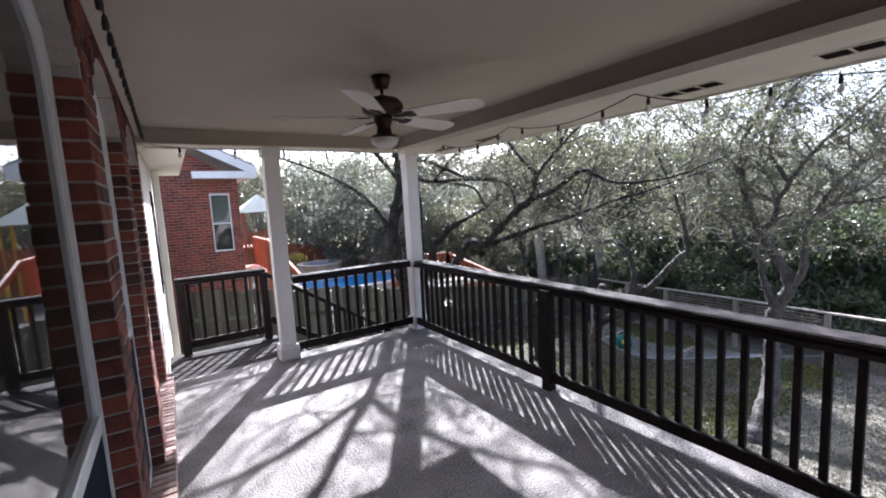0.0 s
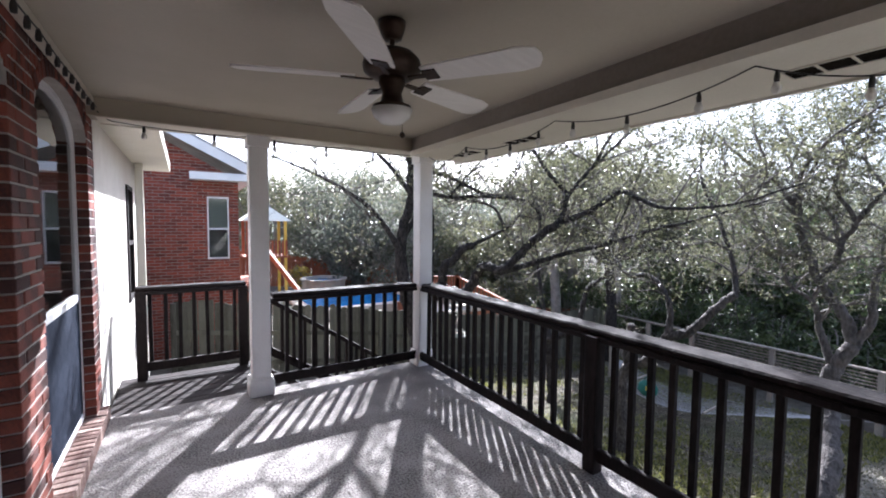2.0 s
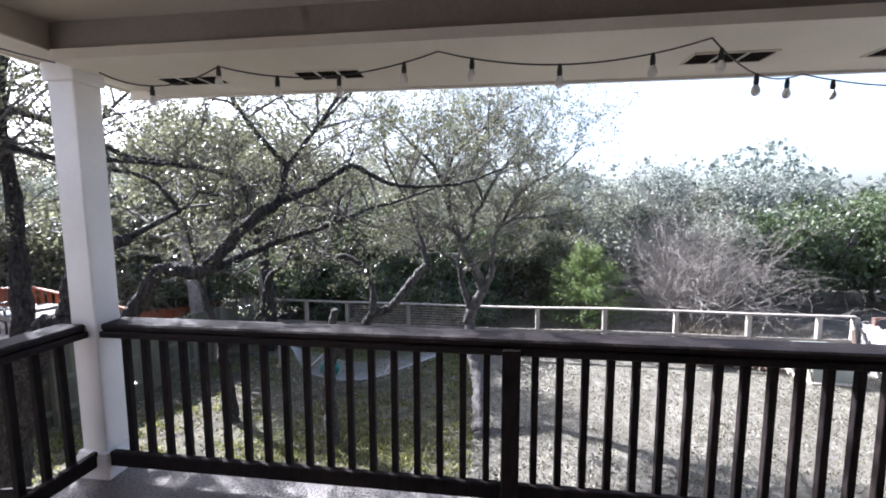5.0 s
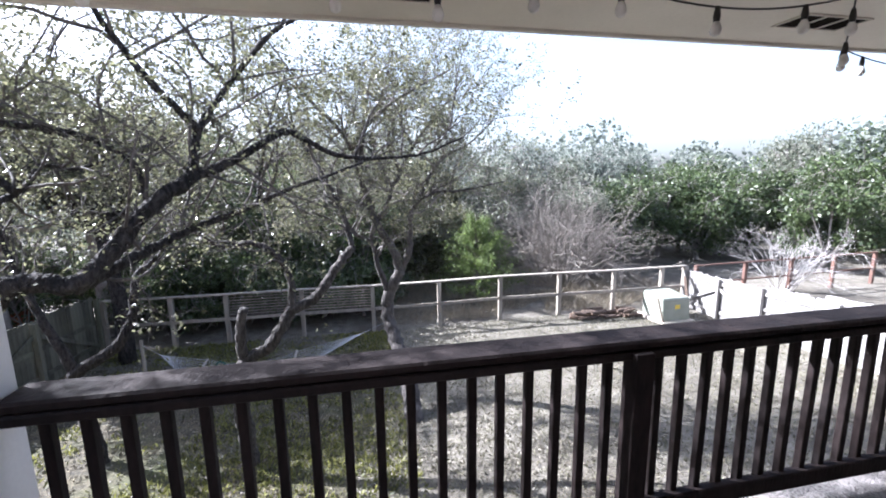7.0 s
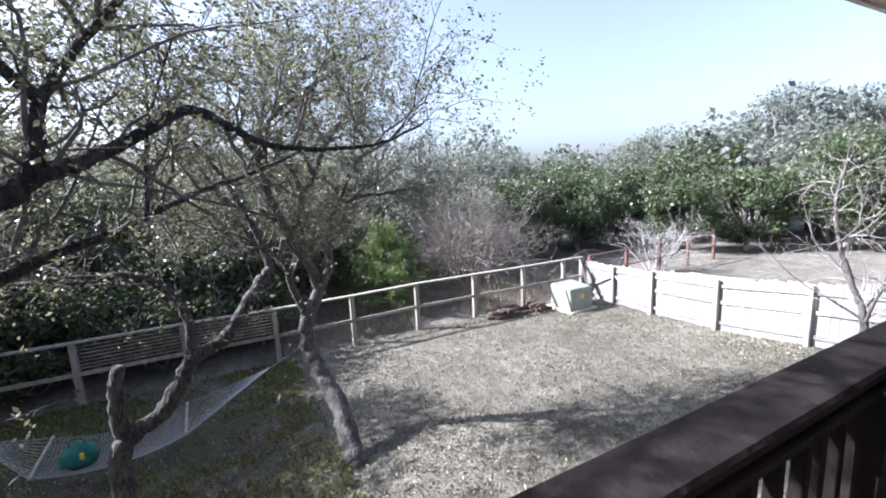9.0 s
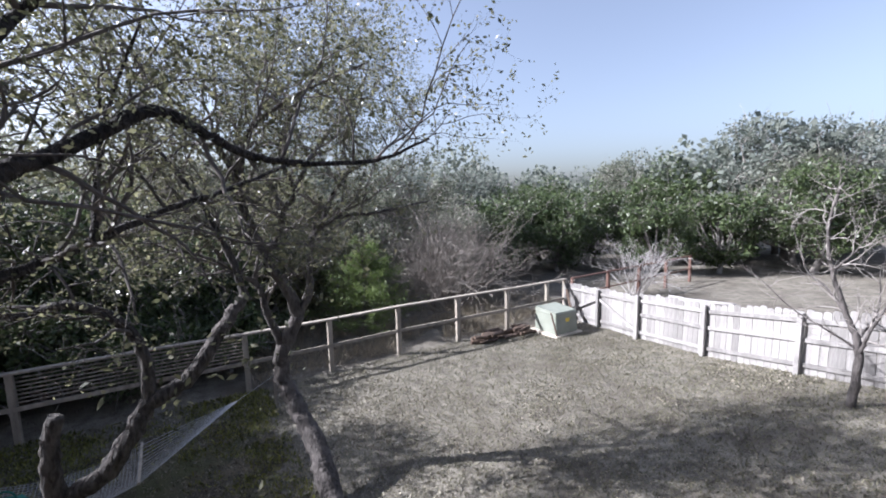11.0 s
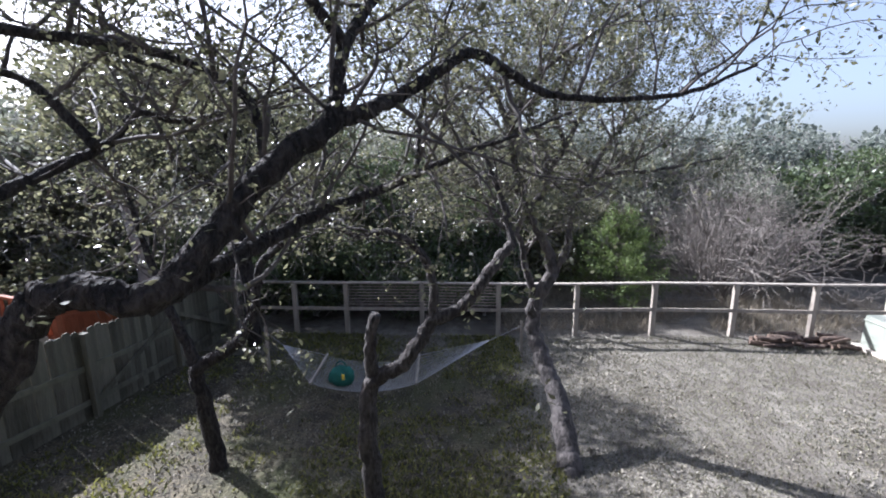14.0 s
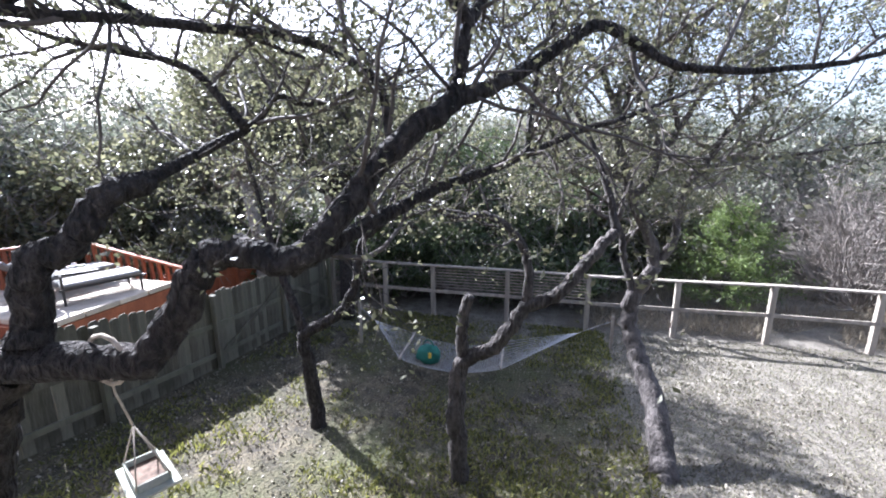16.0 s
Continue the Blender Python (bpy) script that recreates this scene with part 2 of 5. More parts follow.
def turned(profile, sides=20, at=(0, 0, 0)):
    """A round thing from (radius, height) pairs."""
    bm = bmesh.new()
    rings = []
    for r, z in profile:
        rings.append([bm.verts.new((at[0] + r * math.cos(2 * math.pi * i / sides), at[1] + r * math.sin(2 * math.pi * i / sides), at[2] + z)) for i in range(sides)])
    for a, b in zip(rings, rings[1:]):
        for i in range(sides):
            bm.faces.new((a[i], a[(i + 1) % sides], b[(i + 1) % sides], b[i]))
    bm.faces.new(rings[0][::-1])
    bm.faces.new(rings[-1])
    return bm


class Geo:
    """Grows vertices and faces in plain lists."""

    def __init__(self):
        self.v, self.f = [], []

    def tube(self, pts, radii, sides=5, rough=0.0, rng=None):
        n0 = len(self.v)
        n = len(pts)
        side = None
        for i, p in enumerate(pts):
            a, b = pts[max(i - 1, 0)], pts[min(i + 1, n - 1)]
            d = (b - a).normalized()
            if side is None:
                side = d.cross(Vector((0.31, 0.17, 0.93))).normalized()
            side = (side - d * side.dot(d)).normalized()
            other = d.cross(side)
            for s in range(sides):
                an = 2 * math.pi * s / sides
                r = radii[i] * (1 + (rng.uniform(-rough, rough) if rough else 0))
                self.v.append(p + side * (r * math.cos(an)) + other * (r * math.sin(an)))
        for i in range(n - 1):
            for s in range(sides):
                a, b = n0 + i * sides + s, n0 + i * sides + (s + 1) % sides
                self.f.append((a, b, b + sides, a + sides))
        self.f.append(tuple(n0 + (n - 1) * sides + s for s in range(sides)))
        self.f.append(tuple(n0 + s for s in reversed(range(sides))))

    def mesh(self, name, mat, smooth=True):
        me = bpy.data.meshes.new(name)
        me.from_pydata([tuple(p) for p in self.v], [], self.f)
        me.materials.append(mat)
        if smooth:
            me.polygons.foreach_set("use_smooth", [True] * len(me.polygons))
        return me


def leaf_mesh(name, centres, sizes, mat, rng, slim=0.5, droop=0.0, upright=0.0):
    """A kite-shaped leaf at each centre, turned at random; numpy arrays in, one mesh out."""
    n = len(centres)
    d = rng.normal(size=(n, 3))
    d[:, 2] = d[:, 2] * (1 - droop) - droop + upright * 2.5
    d /= np.linalg.norm(d, axis=1)[:, None]
    e = np.cross(d, rng.normal(size=(n, 3)))
    e /= np.linalg.norm(e, axis=1)[:, None] + 1e-9
    nn = np.cross(d, e)
    s = sizes[:, None]
    c = centres
    v = np.stack([c, c + d * s * 0.5 + e * s * slim * 0.5 + nn * s * 0.08, c + d * s, c + d * s * 0.5 - e * s * slim * 0.5 + nn * s * 0.08], axis=1).reshape(-1, 3)
    me = bpy.data.meshes.new(name)
    me.vertices.add(4 * n)
    me.vertices.foreach_set("co", v.astype(np.float32).ravel())
    me.loops.add(4 * n)
    me.loops.foreach_set("vertex_index", np.arange(4 * n, dtype=np.int32))
    me.polygons.add(n)
    me.polygons.foreach_set("loop_start", np.arange(0, 4 * n, 4, dtype=np.int32))
    me.update()
    me.validate()
    me.materials.append(mat)
    return me


def smooth_line(pts, step=4):
    """Catmull-Rom through the points."""
    P = [Vector(p) for p in pts]
    P = [P[0] * 2 - P[1]] + P + [P[-1] * 2 - P[-2]]
    out = []
    for i in range(1, len(P) - 2):
        a, b, c, d = P[i - 1], P[i], P[i + 1], P[i + 2]
        for s in range(step):
            t = s / step
            out.append(0.5 * ((2 * b) + (c - a) * t + (2 * a - 5 * b + 4 * c - d) * t * t + (3 * b - a - 3 * c + d) * t ** 3))
    out.append(P[-2].copy())
    return out


# ---- ground ----
SLOPE = ((0.0, -1.60), (6.3, -2.42), (8.3, -2.73), (10.4, -2.93), (14.0, -3.11), (44.0, -4.15))


def ground_z(x, y):
    z = SLOPE[0][1] if x <= 0 else SLOPE[-1][1]
    for (a, za), (b, zb) in zip(SLOPE, SLOPE[1:]):
        if a < x <= b:
            z = za + (zb - za) * (x - a) / (b - a)
            break
    if x < 14 and y > 10.8:
        z += min(max(y - 11.0, 0.0) * 0.3, 0.45) * max(0.0, min(1.0, (14.0 - x) / 4))
    z += 0.05 * noise.noise(Vector((x * 0.25, y * 0.25, 0))) + 0.02 * noise.noise(Vector((x * 0.9, y * 0.9, 3)))
    return z


def brick_wall_paint(name):
    """Far brickwork in the x-z plane."""
    m = bpy.data.materials.new(name)
    m.use_nodes = True
    n, k = m.node_tree.nodes, m.node_tree.links
    g = n.new("ShaderNodeNewGeometry")
    sp = n.new("ShaderNodeSeparateXYZ")
    k.new(g.outputs["Position"], sp.inputs[0])
    ad = n.new("ShaderNodeMath")
    k.new(sp.outputs["X"], ad.inputs[0])
    k.new(sp.outputs["Y"], ad.inputs[1])
    cb = n.new("ShaderNodeCombineXYZ")
    k.new(ad.outputs[0], cb.inputs["X"])
    k.new(sp.outputs["Z"], cb.inputs["Y"])
    t = n.new("ShaderNodeTexBrick")
    t.inputs["Scale"].default_value = 1.0
    t.inputs["Brick Width"].default_value = 0.205
    t.inputs["Row Height"].default_value = 0.068
    t.inputs["Mortar Size"].default_value = 0.006
    t.inputs["Color1"].default_value = (0.30, 0.065, 0.036, 1)
    t.inputs["Color2"].default_value = (0.13, 0.032, 0.022, 1)
    t.inputs["Mortar"].default_value = (0.30, 0.24, 0.21, 1)
    k.new(cb.outputs[0], t.inputs["Vector"])
    b = n["Principled BSDF"]
    b.inputs["Roughness"].default_value = 0.85
    k.new(t.outputs["Color"], b.inputs["Base Color"])
    bp = n.new("ShaderNodeBump")
    bp.invert = True
    bp.inputs["Distance"].default_value = 0.008
    k.new(t.outputs["Fac"], bp.inputs["Height"])
    k.new(bp.outputs[0], b.inputs["Normal"])
    return m


FARBRICK = brick_wall_paint("far_red_brick")
BRICKISLE = foliage("red_brick_run", (0.055, 0.022, 0.019), (0.22, 0.062, 0.040), 0.0, 0.85)
GROUNDMAT = surface("dry_winter_lawn", (0.0718, 0.0628, 0.0509), (0.203, 0.186, 0.152), 3.5, 0.95, 0.9, 30, stain=(0.0778, 0.0658, 0.0509), fleck=1.1, deep=0.03)


def axis(core, far, step):
    a = list(np.arange(core[0], core[1], step)) + [core[1]]
    d, out = step, []
    lo, hi = core
    left, right = [], []
    while hi < far or lo > -far:
        d *= 1.35
        lo -= d
        hi += d
        left.append(lo)
        right.append(hi)
    return left[::-1] + a + right


gx, gy = axis((0.0, 20.0), 1500, 0.5), axis((-12.0, 16.0), 1500, 0.5)
gv = [(x, y, ground_z(x, y)) for y in gy for x in gx]
nx = len(gx)
gf = [(j * nx + i, j * nx + i + 1, (j + 1) * nx + i + 1, (j + 1) * nx + i) for j in range(len(gy) - 1) for i in range(nx - 1)]
gm = bpy.data.meshes.new("ground")
gm.from_pydata(gv, [], gf)
gm.materials.append(GROUNDMAT)
gm.polygons.foreach_set("use_smooth", [True] * len(gm.polygons))
tagged(new("ground", gm), "sloping yard of dry winter grass strewn with fallen leaves", "ground", "", "structure")

# ---- porch: floor, ceiling, beams ----
FLOOR_X0, FLOOR_X1, FLOOR_Y0, FLOOR_Y1 = -0.13, 2.88, -3.2, 5.12
setting("floor", box(-0.5, FLOOR_Y0, -0.22, FLOOR_X1, FLOOR_Y1, 0.0, 0.01), DECK, "grey pebbled porch floor with sun and rail shadows", "floor")
setting("floor_edge_trim", box(FLOOR_X1 + 0.003, FLOOR_Y0, -0.30, FLOOR_X1 + 0.043, FLOOR_Y1, -0.006, 0.006), DARKWOOD, "dark stained board along the porch edge", "trim")
CEIL_Z, BEAM_Z, EAST_Z, EAVE_X, EAVE_Y = 2.575, 2.425, 2.38, 3.27, 5.12
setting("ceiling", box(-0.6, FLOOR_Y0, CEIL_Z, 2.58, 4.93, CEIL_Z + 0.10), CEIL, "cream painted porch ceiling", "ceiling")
setting("beam_east", box(2.575, FLOOR_Y0, EAST_Z + 0.056, 2.80, 4.90, CEIL_Z + 0.098), BEAMSHADE, "taupe painted beam along the railing side, darkened for its shade", "beam")
setting("beam_north", box(-0.6, 4.903, BEAM_Z + 0.012, EAVE_X - 0.05, 5.10, CEIL_Z + 0.098), CEIL, "cream painted beam at the end of the porch", "beam")
setting("soffit_east", box(2.55, FLOOR_Y0, EAST_Z, EAVE_X, 4.88, EAST_Z + 0.053), TRIM, "cream soffit board with vents under the eave", "soffit")
setting("soffit_north", box(-0.13, 4.883, BEAM_Z, EAVE_X, EAVE_Y, BEAM_Z + 0.009), TRIM, "cream soffit board at the porch end", "soffit")
setting("fascia_east", box(EAVE_X + 0.003, FLOOR_Y0, EAST_Z - 0.015, EAVE_X + 0.028, EAVE_Y, EAST_Z + 0.22), TRIM, "cream fascia board at the eave", "fascia")
setting("fascia_north", box(-0.13, EAVE_Y + 0.003, BEAM_Z - 0.012, EAVE_X + 0.028, EAVE_Y + 0.028, BEAM_Z + 0.20), TRIM, "cream fascia board at the porch end", "fascia")
roof_bm = bmesh.new()
rv = [roof_bm.verts.new(p) for p in ((-4, FLOOR_Y0, 4.2), (EAVE_X + 0.1, FLOOR_Y0, 2.61), (EAVE_X + 0.1, EAVE_Y + 0.1, 2.61), (-4, EAVE_Y + 0.1, 4.2), (-4, FLOOR_Y0, 4.3), (EAVE_X + 0.1, FLOOR_Y0, 2.71), (EAVE_X + 0.1, EAVE_Y + 0.1, 2.71), (-4, EAVE_Y + 0.1, 4.3))]
for f in ((3, 2, 1, 0), (4, 5, 6, 7), (0, 1, 5, 4), (1, 2, 6, 5), (2, 3, 7, 6), (3, 0, 4, 7)):
    roof_bm.faces.new([rv[i] for i in f])
setting("roof", roof_bm, ROOF, "grey shingled porch roof", "roof")


# ---- house wall with tall windows ----
WALL_X, GLASS_X = -0.185, -0.275
WINDOWS = [(-2.6, -1.35), (-0.95, 0.25), (0.55, 1.80), (2.12, 3.20), (3.62, 4.90)]
SILL_Z, SHOULDER_Z, HEAD_Z = 0.12, 2.22, 2.46


def wall_outline(y0, y1):
    """Window opening with clipped, slightly arched head, as (y, z)."""
    w = y1 - y0
    pts = [(y0, SILL_Z), (y1, SILL_Z), (y1, SHOULDER_Z)]
    for i in range(1, 8):
        a = math.pi * i / 8
        pts.append(((y0 + y1) / 2 + math.cos(a) * w / 2, SHOULDER_Z + math.sin(a) * (HEAD_Z - SHOULDER_Z)))
    pts.append((y0, SHOULDER_Z))
    return pts


def ring_prism(outer, inner, x0, x1):
    """A frame between two outlines of as many points."""
    bm = bmesh.new()
    n = len(outer)
    L = [[bm.verts.new((x, y, z)) for y, z in o] for x in (x0, x1) for o in (outer, inner)]
    for i in range(n):
        j = (i + 1) % n
        for a, b in ((0, 1), (1, 3), (3, 2), (2, 0)):
            bm.faces.new((L[a][i], L[a][j], L[b][j], L[b][i]))
    return bm


def inset_outline(pts, d):
    y0, y1 = min(p[0] for p in pts), max(p[0] for p in pts)
    z0, z1 = min(p[1] for p in pts), max(p[1] for p in pts)
    return [(y0 + d + (y - y0) * (y1 - y0 - 2 * d) / (y1 - y0), z0 + d + (z - z0) * (z1 - z0 - 2 * d) / (z1 - z0)) for y, z in pts]


# backing wall: piers between the openings and a head strip above them
WALL_END = 5.14
wall_bm = bmesh.new()
edges_y = [-3.2] + [v for w in WINDOWS for v in w] + [WALL_END]
for a, b in zip(edges_y[::2], edges_y[1::2]):
    box(-0.55, a + 0.012, -2.2, WALL_X - 0.005, b - 0.012, HEAD_Z, bm=wall_bm)
box(-0.55, -3.2, HEAD_Z, WALL_X - 0.005, WALL_END, 2.62, bm=wall_bm)
box(-0.55, -3.2, -2.2, WALL_X - 0.005, 5.0, SILL_Z - 0.02, bm=wall_bm)
for y0, y1 in WINDOWS:
    pts = wall_outline(y0, y1)
    top = pts[2:]
    vs = [[wall_bm.verts.new((x, y, z)) for y, z in top] for x in (-0.55, WALL_X - 0.005)]
    hs = [[wall_bm.verts.new((x, y, HEAD_Z)) for y, z in top] for x in (-0.55, WALL_X - 0.005)]
    for i in range(len(top) - 1):
        wall_bm.faces.new((vs[0][i], vs[0][i + 1], vs[1][i + 1], vs[1][i]))
        wall_bm.faces.new((vs[1][i], vs[1][i + 1], hs[1][i + 1], hs[1][i]))
        wall_bm.faces.new((vs[0][i], vs[0][i + 1], hs[0][i + 1], hs[0][i]))
wall_west = setting("wall_west", wall_bm, MORTAR, "red brick house wall with pale mortar joints", "wall")
setting("frieze_board", box(WALL_X + 0.003, -3.2, 2.50, WALL_X + 0.05, 4.90, CEIL_Z - 0.003, 0.006), TRIM, "cream frieze board above the brick wall", "trim")

SIDE_END = 9.2
side_bm = bmesh.new()
for b in ((5.143, -2.2, 7.30, 2.62), (7.95, -2.2, SIDE_END, 2.62), (7.30, -2.2, 7.95, 0.6), (7.30, 2.1, 7.95, 2.62)):
    box(-0.5, b[0], b[1], WALL_X, b[2], b[3], bm=side_bm)
side_wall = setting("wall_side", side_bm, PALEWALL, "pale sunlit stucco house wall beyond the porch", "wall")
sw = thing("window_6", "narrow dark-framed window in the pale side wall", "window", (WALL_X, 7.6, 0.6), "", "structure")
part("pane", box(-0.31, 7.305, 0.605, -0.30, 7.945, 2.095), GLASS, sw)
for b in ((7.303, 0.603, 7.36, 2.097), (7.89, 0.603, 7.947, 2.097), (7.36, 0.603, 7.89, 0.66), (7.36, 2.04, 7.89, 2.097), (7.36, 1.33, 7.89, 1.38)):
    part("frame", box(-0.34, b[0], b[1], WALL_X + 0.02, b[2], b[3]), DARKWOOD, sw)

room = bmesh.new()
for b in ((-4.0, -3.2, -0.1, -0.56, 5.0, -0.05), (-4.05, -3.2, -0.1, -4.0, 5.0, 2.62), (-4.0, -3.25, -0.1, -0.56, -3.2, 2.62), (-4.0, 5.0, -0.1, -0.56, 5.05, 2.62), (-4.0, -3.2, 2.62, -0.56, 5.0, 2.67)):
    box(*b, bm=room)
setting("room_behind_windows", room, ROOMDARK, "dim room behind the house windows", "room")
back_wall = setting("wall_south", box(-0.5, -3.35, -2.2, 3.5, -3.21, 2.7), MORTAR, "plain wall that closes the porch behind", "wall")

for wi, (y0, y1) in enumerate(WINDOWS):
    win = thing("window_%d" % (wi + 1), "tall arched white-framed window with a navy screen on its lower half", "window", (GLASS_X, (y0 + y1) / 2, SILL_Z), "", "structure")
    out = wall_outline(y0 + 0.004, y1 - 0.004)
    mid = inset_outline(out, 0.034)
    inn = inset_outline(out, 0.046)
    part("window_frame", ring_prism(out, mid, GLASS_X - 0.04, GLASS_X + 0.018), FRAME, win)
    part("inner_frame", ring_prism(mid, inn, GLASS_X - 0.03, GLASS_X + 0.009), FRAME, win, "thin white inner sash")
    pane = bmesh.new()
    for x in (GLASS_X - 0.004, GLASS_X):
        pane.faces.new([pane.verts.new((x, y, z)) for y, z in mid])
    p = part("pane", pane, GLASS, win, "reflecting glass pane")
    p.visible_shadow = False
    part("mullion", box(GLASS_X - 0.03, y0 + 0.05, 1.03, GLASS_X + 0.019, y1 - 0.05, 1.085, 0.004), FRAME, win)
    part("solar_screen", box(GLASS_X + 0.006, y0 + 0.052, SILL_Z + 0.05, GLASS_X + 0.014, y1 - 0.052, 1.028), SCREEN, win, "dark navy solar screen")


# ---- columns ----
def column(name, x, y, label):
    c = thing(name, label, "column", (x, y, 0), "porch columns")
    s, b = 0.082, 0.108
    part("shaft", box(x - s, y - s, 0.17, x + s, y + s, BEAM_Z - 0.10, 0.006), WHITE, c)
    bm = box(x - b, y - b, 0.001, x + b, y + b, 0.15, 0.006)
    box(x - b + 0.008, y - b + 0.008, 0.15, x + b - 0.008, y + b - 0.008, 0.17, 0.004, bm)
    part("base_trim", bm, WHITE, c)
    part("cap_trim", box(x - s - 0.016, y - s - 0.016, BEAM_Z - 0.10, x + s + 0.016, y + s + 0.016, BEAM_Z - 0.001, 0.005), WHITE, c)
    return c


C1, C2 = (1.02, 5.02), (2.775, 5.0)
column("porch_column", *C1, "white painted square column with a boxed base")
column("porch_column", *C2, "white painted square column at the railing corner")


# ---- railings ----
def baluster_mesh(z0, z1, s=0.018):
    return mesh_of(box(-s, -s, z0, s, s, z1, 0.003), "baluster", DARKWOOD)


def railing(name, label, a, b, posts=(), spacing=0.125, cap_w=0.17):
    """From a to b in plan; posts: distances along it."""
    a, b = Vector((*a, 0)), Vector((*b, 0))
    d = (b - a).normalized()
    L = (b - a).length
    side = Vector((d.y, -d.x, 0))
    r = thing(name, label, "railing", a, "porch railings")

    def along(s0, s1, z0, z1, w, off=0.0, bevel=0.006):
        p, q = a + d * s0 + side * off, a + d * s1 + side * off
        zz = Vector((0, 0, (z0 + z1) / 2))
        return beam(p + zz, q + zz, w, z1 - z0, bevel=bevel)

    part("top_cap", along(0, L, 0.915, 0.957, cap_w, -0.08, bevel=0.01), DARKWOOD, r, "dark wooden cap worn pale on top")
    part("top_rail", along(0, L, 0.876, 0.914, 0.042, -0.005), DARKWOOD, r)
    part("bottom_rail", along(0, L, 0.082, 0.172, 0.042, -0.005), DARKWOOD, r)
    for s in posts:
        p = a + d * s
        part("post", box(p.x - 0.046, p.y - 0.046, 0.001, p.x + 0.046, p.y + 0.046, 0.914, 0.004), DARKWOOD, r)
    me = baluster_mesh(0.14, 0.885)
    ends = [0.0] + [q for q in posts if 0.2 < q < L - 0.2] + [L]
    for s0, s1 in zip(ends, ends[1:]):
        n = max(1, round((s1 - s0) / spacing))
        for i in range(1, n):
            p = a + d * (s0 + (s1 - s0) * i / n) - side * 0.030
            piece("baluster", me, Matrix.Translation(p) @ Matrix.Rotation(random.uniform(-0.012, 0.012), 4, "Y"), r)
    return r


railing("porch_railing", "dark stained wooden railing along the open porch side", (2.705, 4.90), (2.705, -3.15), (2.37, 4.87, 7.37))
railing("porch_railing", "dark stained wooden railing between the two columns", (1.13, 4.98), (2.69, 4.98))
railing("landing_railing", "dark stained wooden railing at the stair landing", (-0.02, 6.0), (1.02, 6.0), (0.05, 1.0))

# landing and stair beside the porch end
landing = thing("stair_landing", "dark wooden stair landing beyond the porch end", "landing", (0.5, 5.5, 0))
bm_board = box(-0.16, -0.068, -0.035, 1.10, 0.068, 0.0, 0.004)
board = mesh_of(bm_board, "board", DARKWOOD)
for i in range(7):
    piece("board", board, Matrix.Translation((0.0, 5.20 + i * 0.142, -0.012)), landing)
part("joist", box(-0.1, 5.13, -0.20, 1.05, 6.08, -0.05), DARKWOOD, landing)
for x in (0.0, 1.0):
    part("post", box(x - 0.05, 5.98, ground_z(x, 6) - 0.05, x + 0.05, 6.08, -0.2), DARKWOOD, landing)
stair = thing("porch_stair", "dark wooden stair going down to the yard", "stairs", (1.1, 5.5, -1.0))
for i in range(10):
    part("tread", box(1.10 + i * 0.27, 5.18, -0.18 * (i + 1) - 0.04, 1.39 + i * 0.27, 6.05, -0.18 * (i + 1), 0.005), DARKWOOD, stair)
for y in (5.16, 6.07):
    part("stringer", beam((1.08, y, -0.14), (3.75, y, -1.92), 0.04, 0.24), DARKWOOD, stair)
part("handrail", beam((1.05, 6.09, 0.86), (3.75, 6.09, -0.92), 0.09, 0.05), DARKWOOD, stair)
part("lower_rail", beam((1.05, 6.09, 0.24), (3.75, 6.09, -1.54), 0.04, 0.09), DARKWOOD, stair)
for i in range(19):
    x = 1.15 + i * 0.135
    z = 0.86 - (x - 1.05) * 1.78 / 2.7
    part("baluster", box(x - 0.018, 6.07, z - 0.64, x + 0.018, 6.106, z), DARKWOOD, stair)


# ---- ceiling fan ----
FX, FY = 1.27, 2.60
fan = thing("ceiling_fan", "bronze ceiling fan with five pale blades and a glass bowl light", "ceiling fan", (FX, FY, CEIL_Z))
part("canopy", turned([(0.028, -0.085), (0.045, -0.08), (0.062, -0.03), (0.066, -0.004)], 24, (FX, FY, CEIL_Z)), BRONZE, fan, "", True)
part("downrod", turned([(0.012, -0.14), (0.012, -0.06)], 12, (FX, FY, CEIL_Z)), BRONZE, fan)
part("motor_housing", turned([(0.05, -0.262), (0.10, -0.255), (0.132, -0.232), (0.138, -0.205), (0.132, -0.178), (0.105, -0.150), (0.05, -0.138), (0.03, -0.125)], 28, (FX, FY, CEIL_Z)), BRONZE, fan, "dark bronze motor housing", True)
part("light_fitter", turned([(0.085, -0.405), (0.09, -0.39), (0.055, -0.375), (0.045, -0.33), (0.062, -0.285), (0.062, -0.255)], 24, (FX, FY, CEIL_Z)), BRONZE, fan, "", True)
part("glass_bowl", turned([(0.012, -0.475), (0.05, -0.468), (0.085, -0.44), (0.098, -0.405), (0.09, -0.404)], 24, (FX, FY, CEIL_Z)), OPAL, fan, "frosted white glass bowl", True)
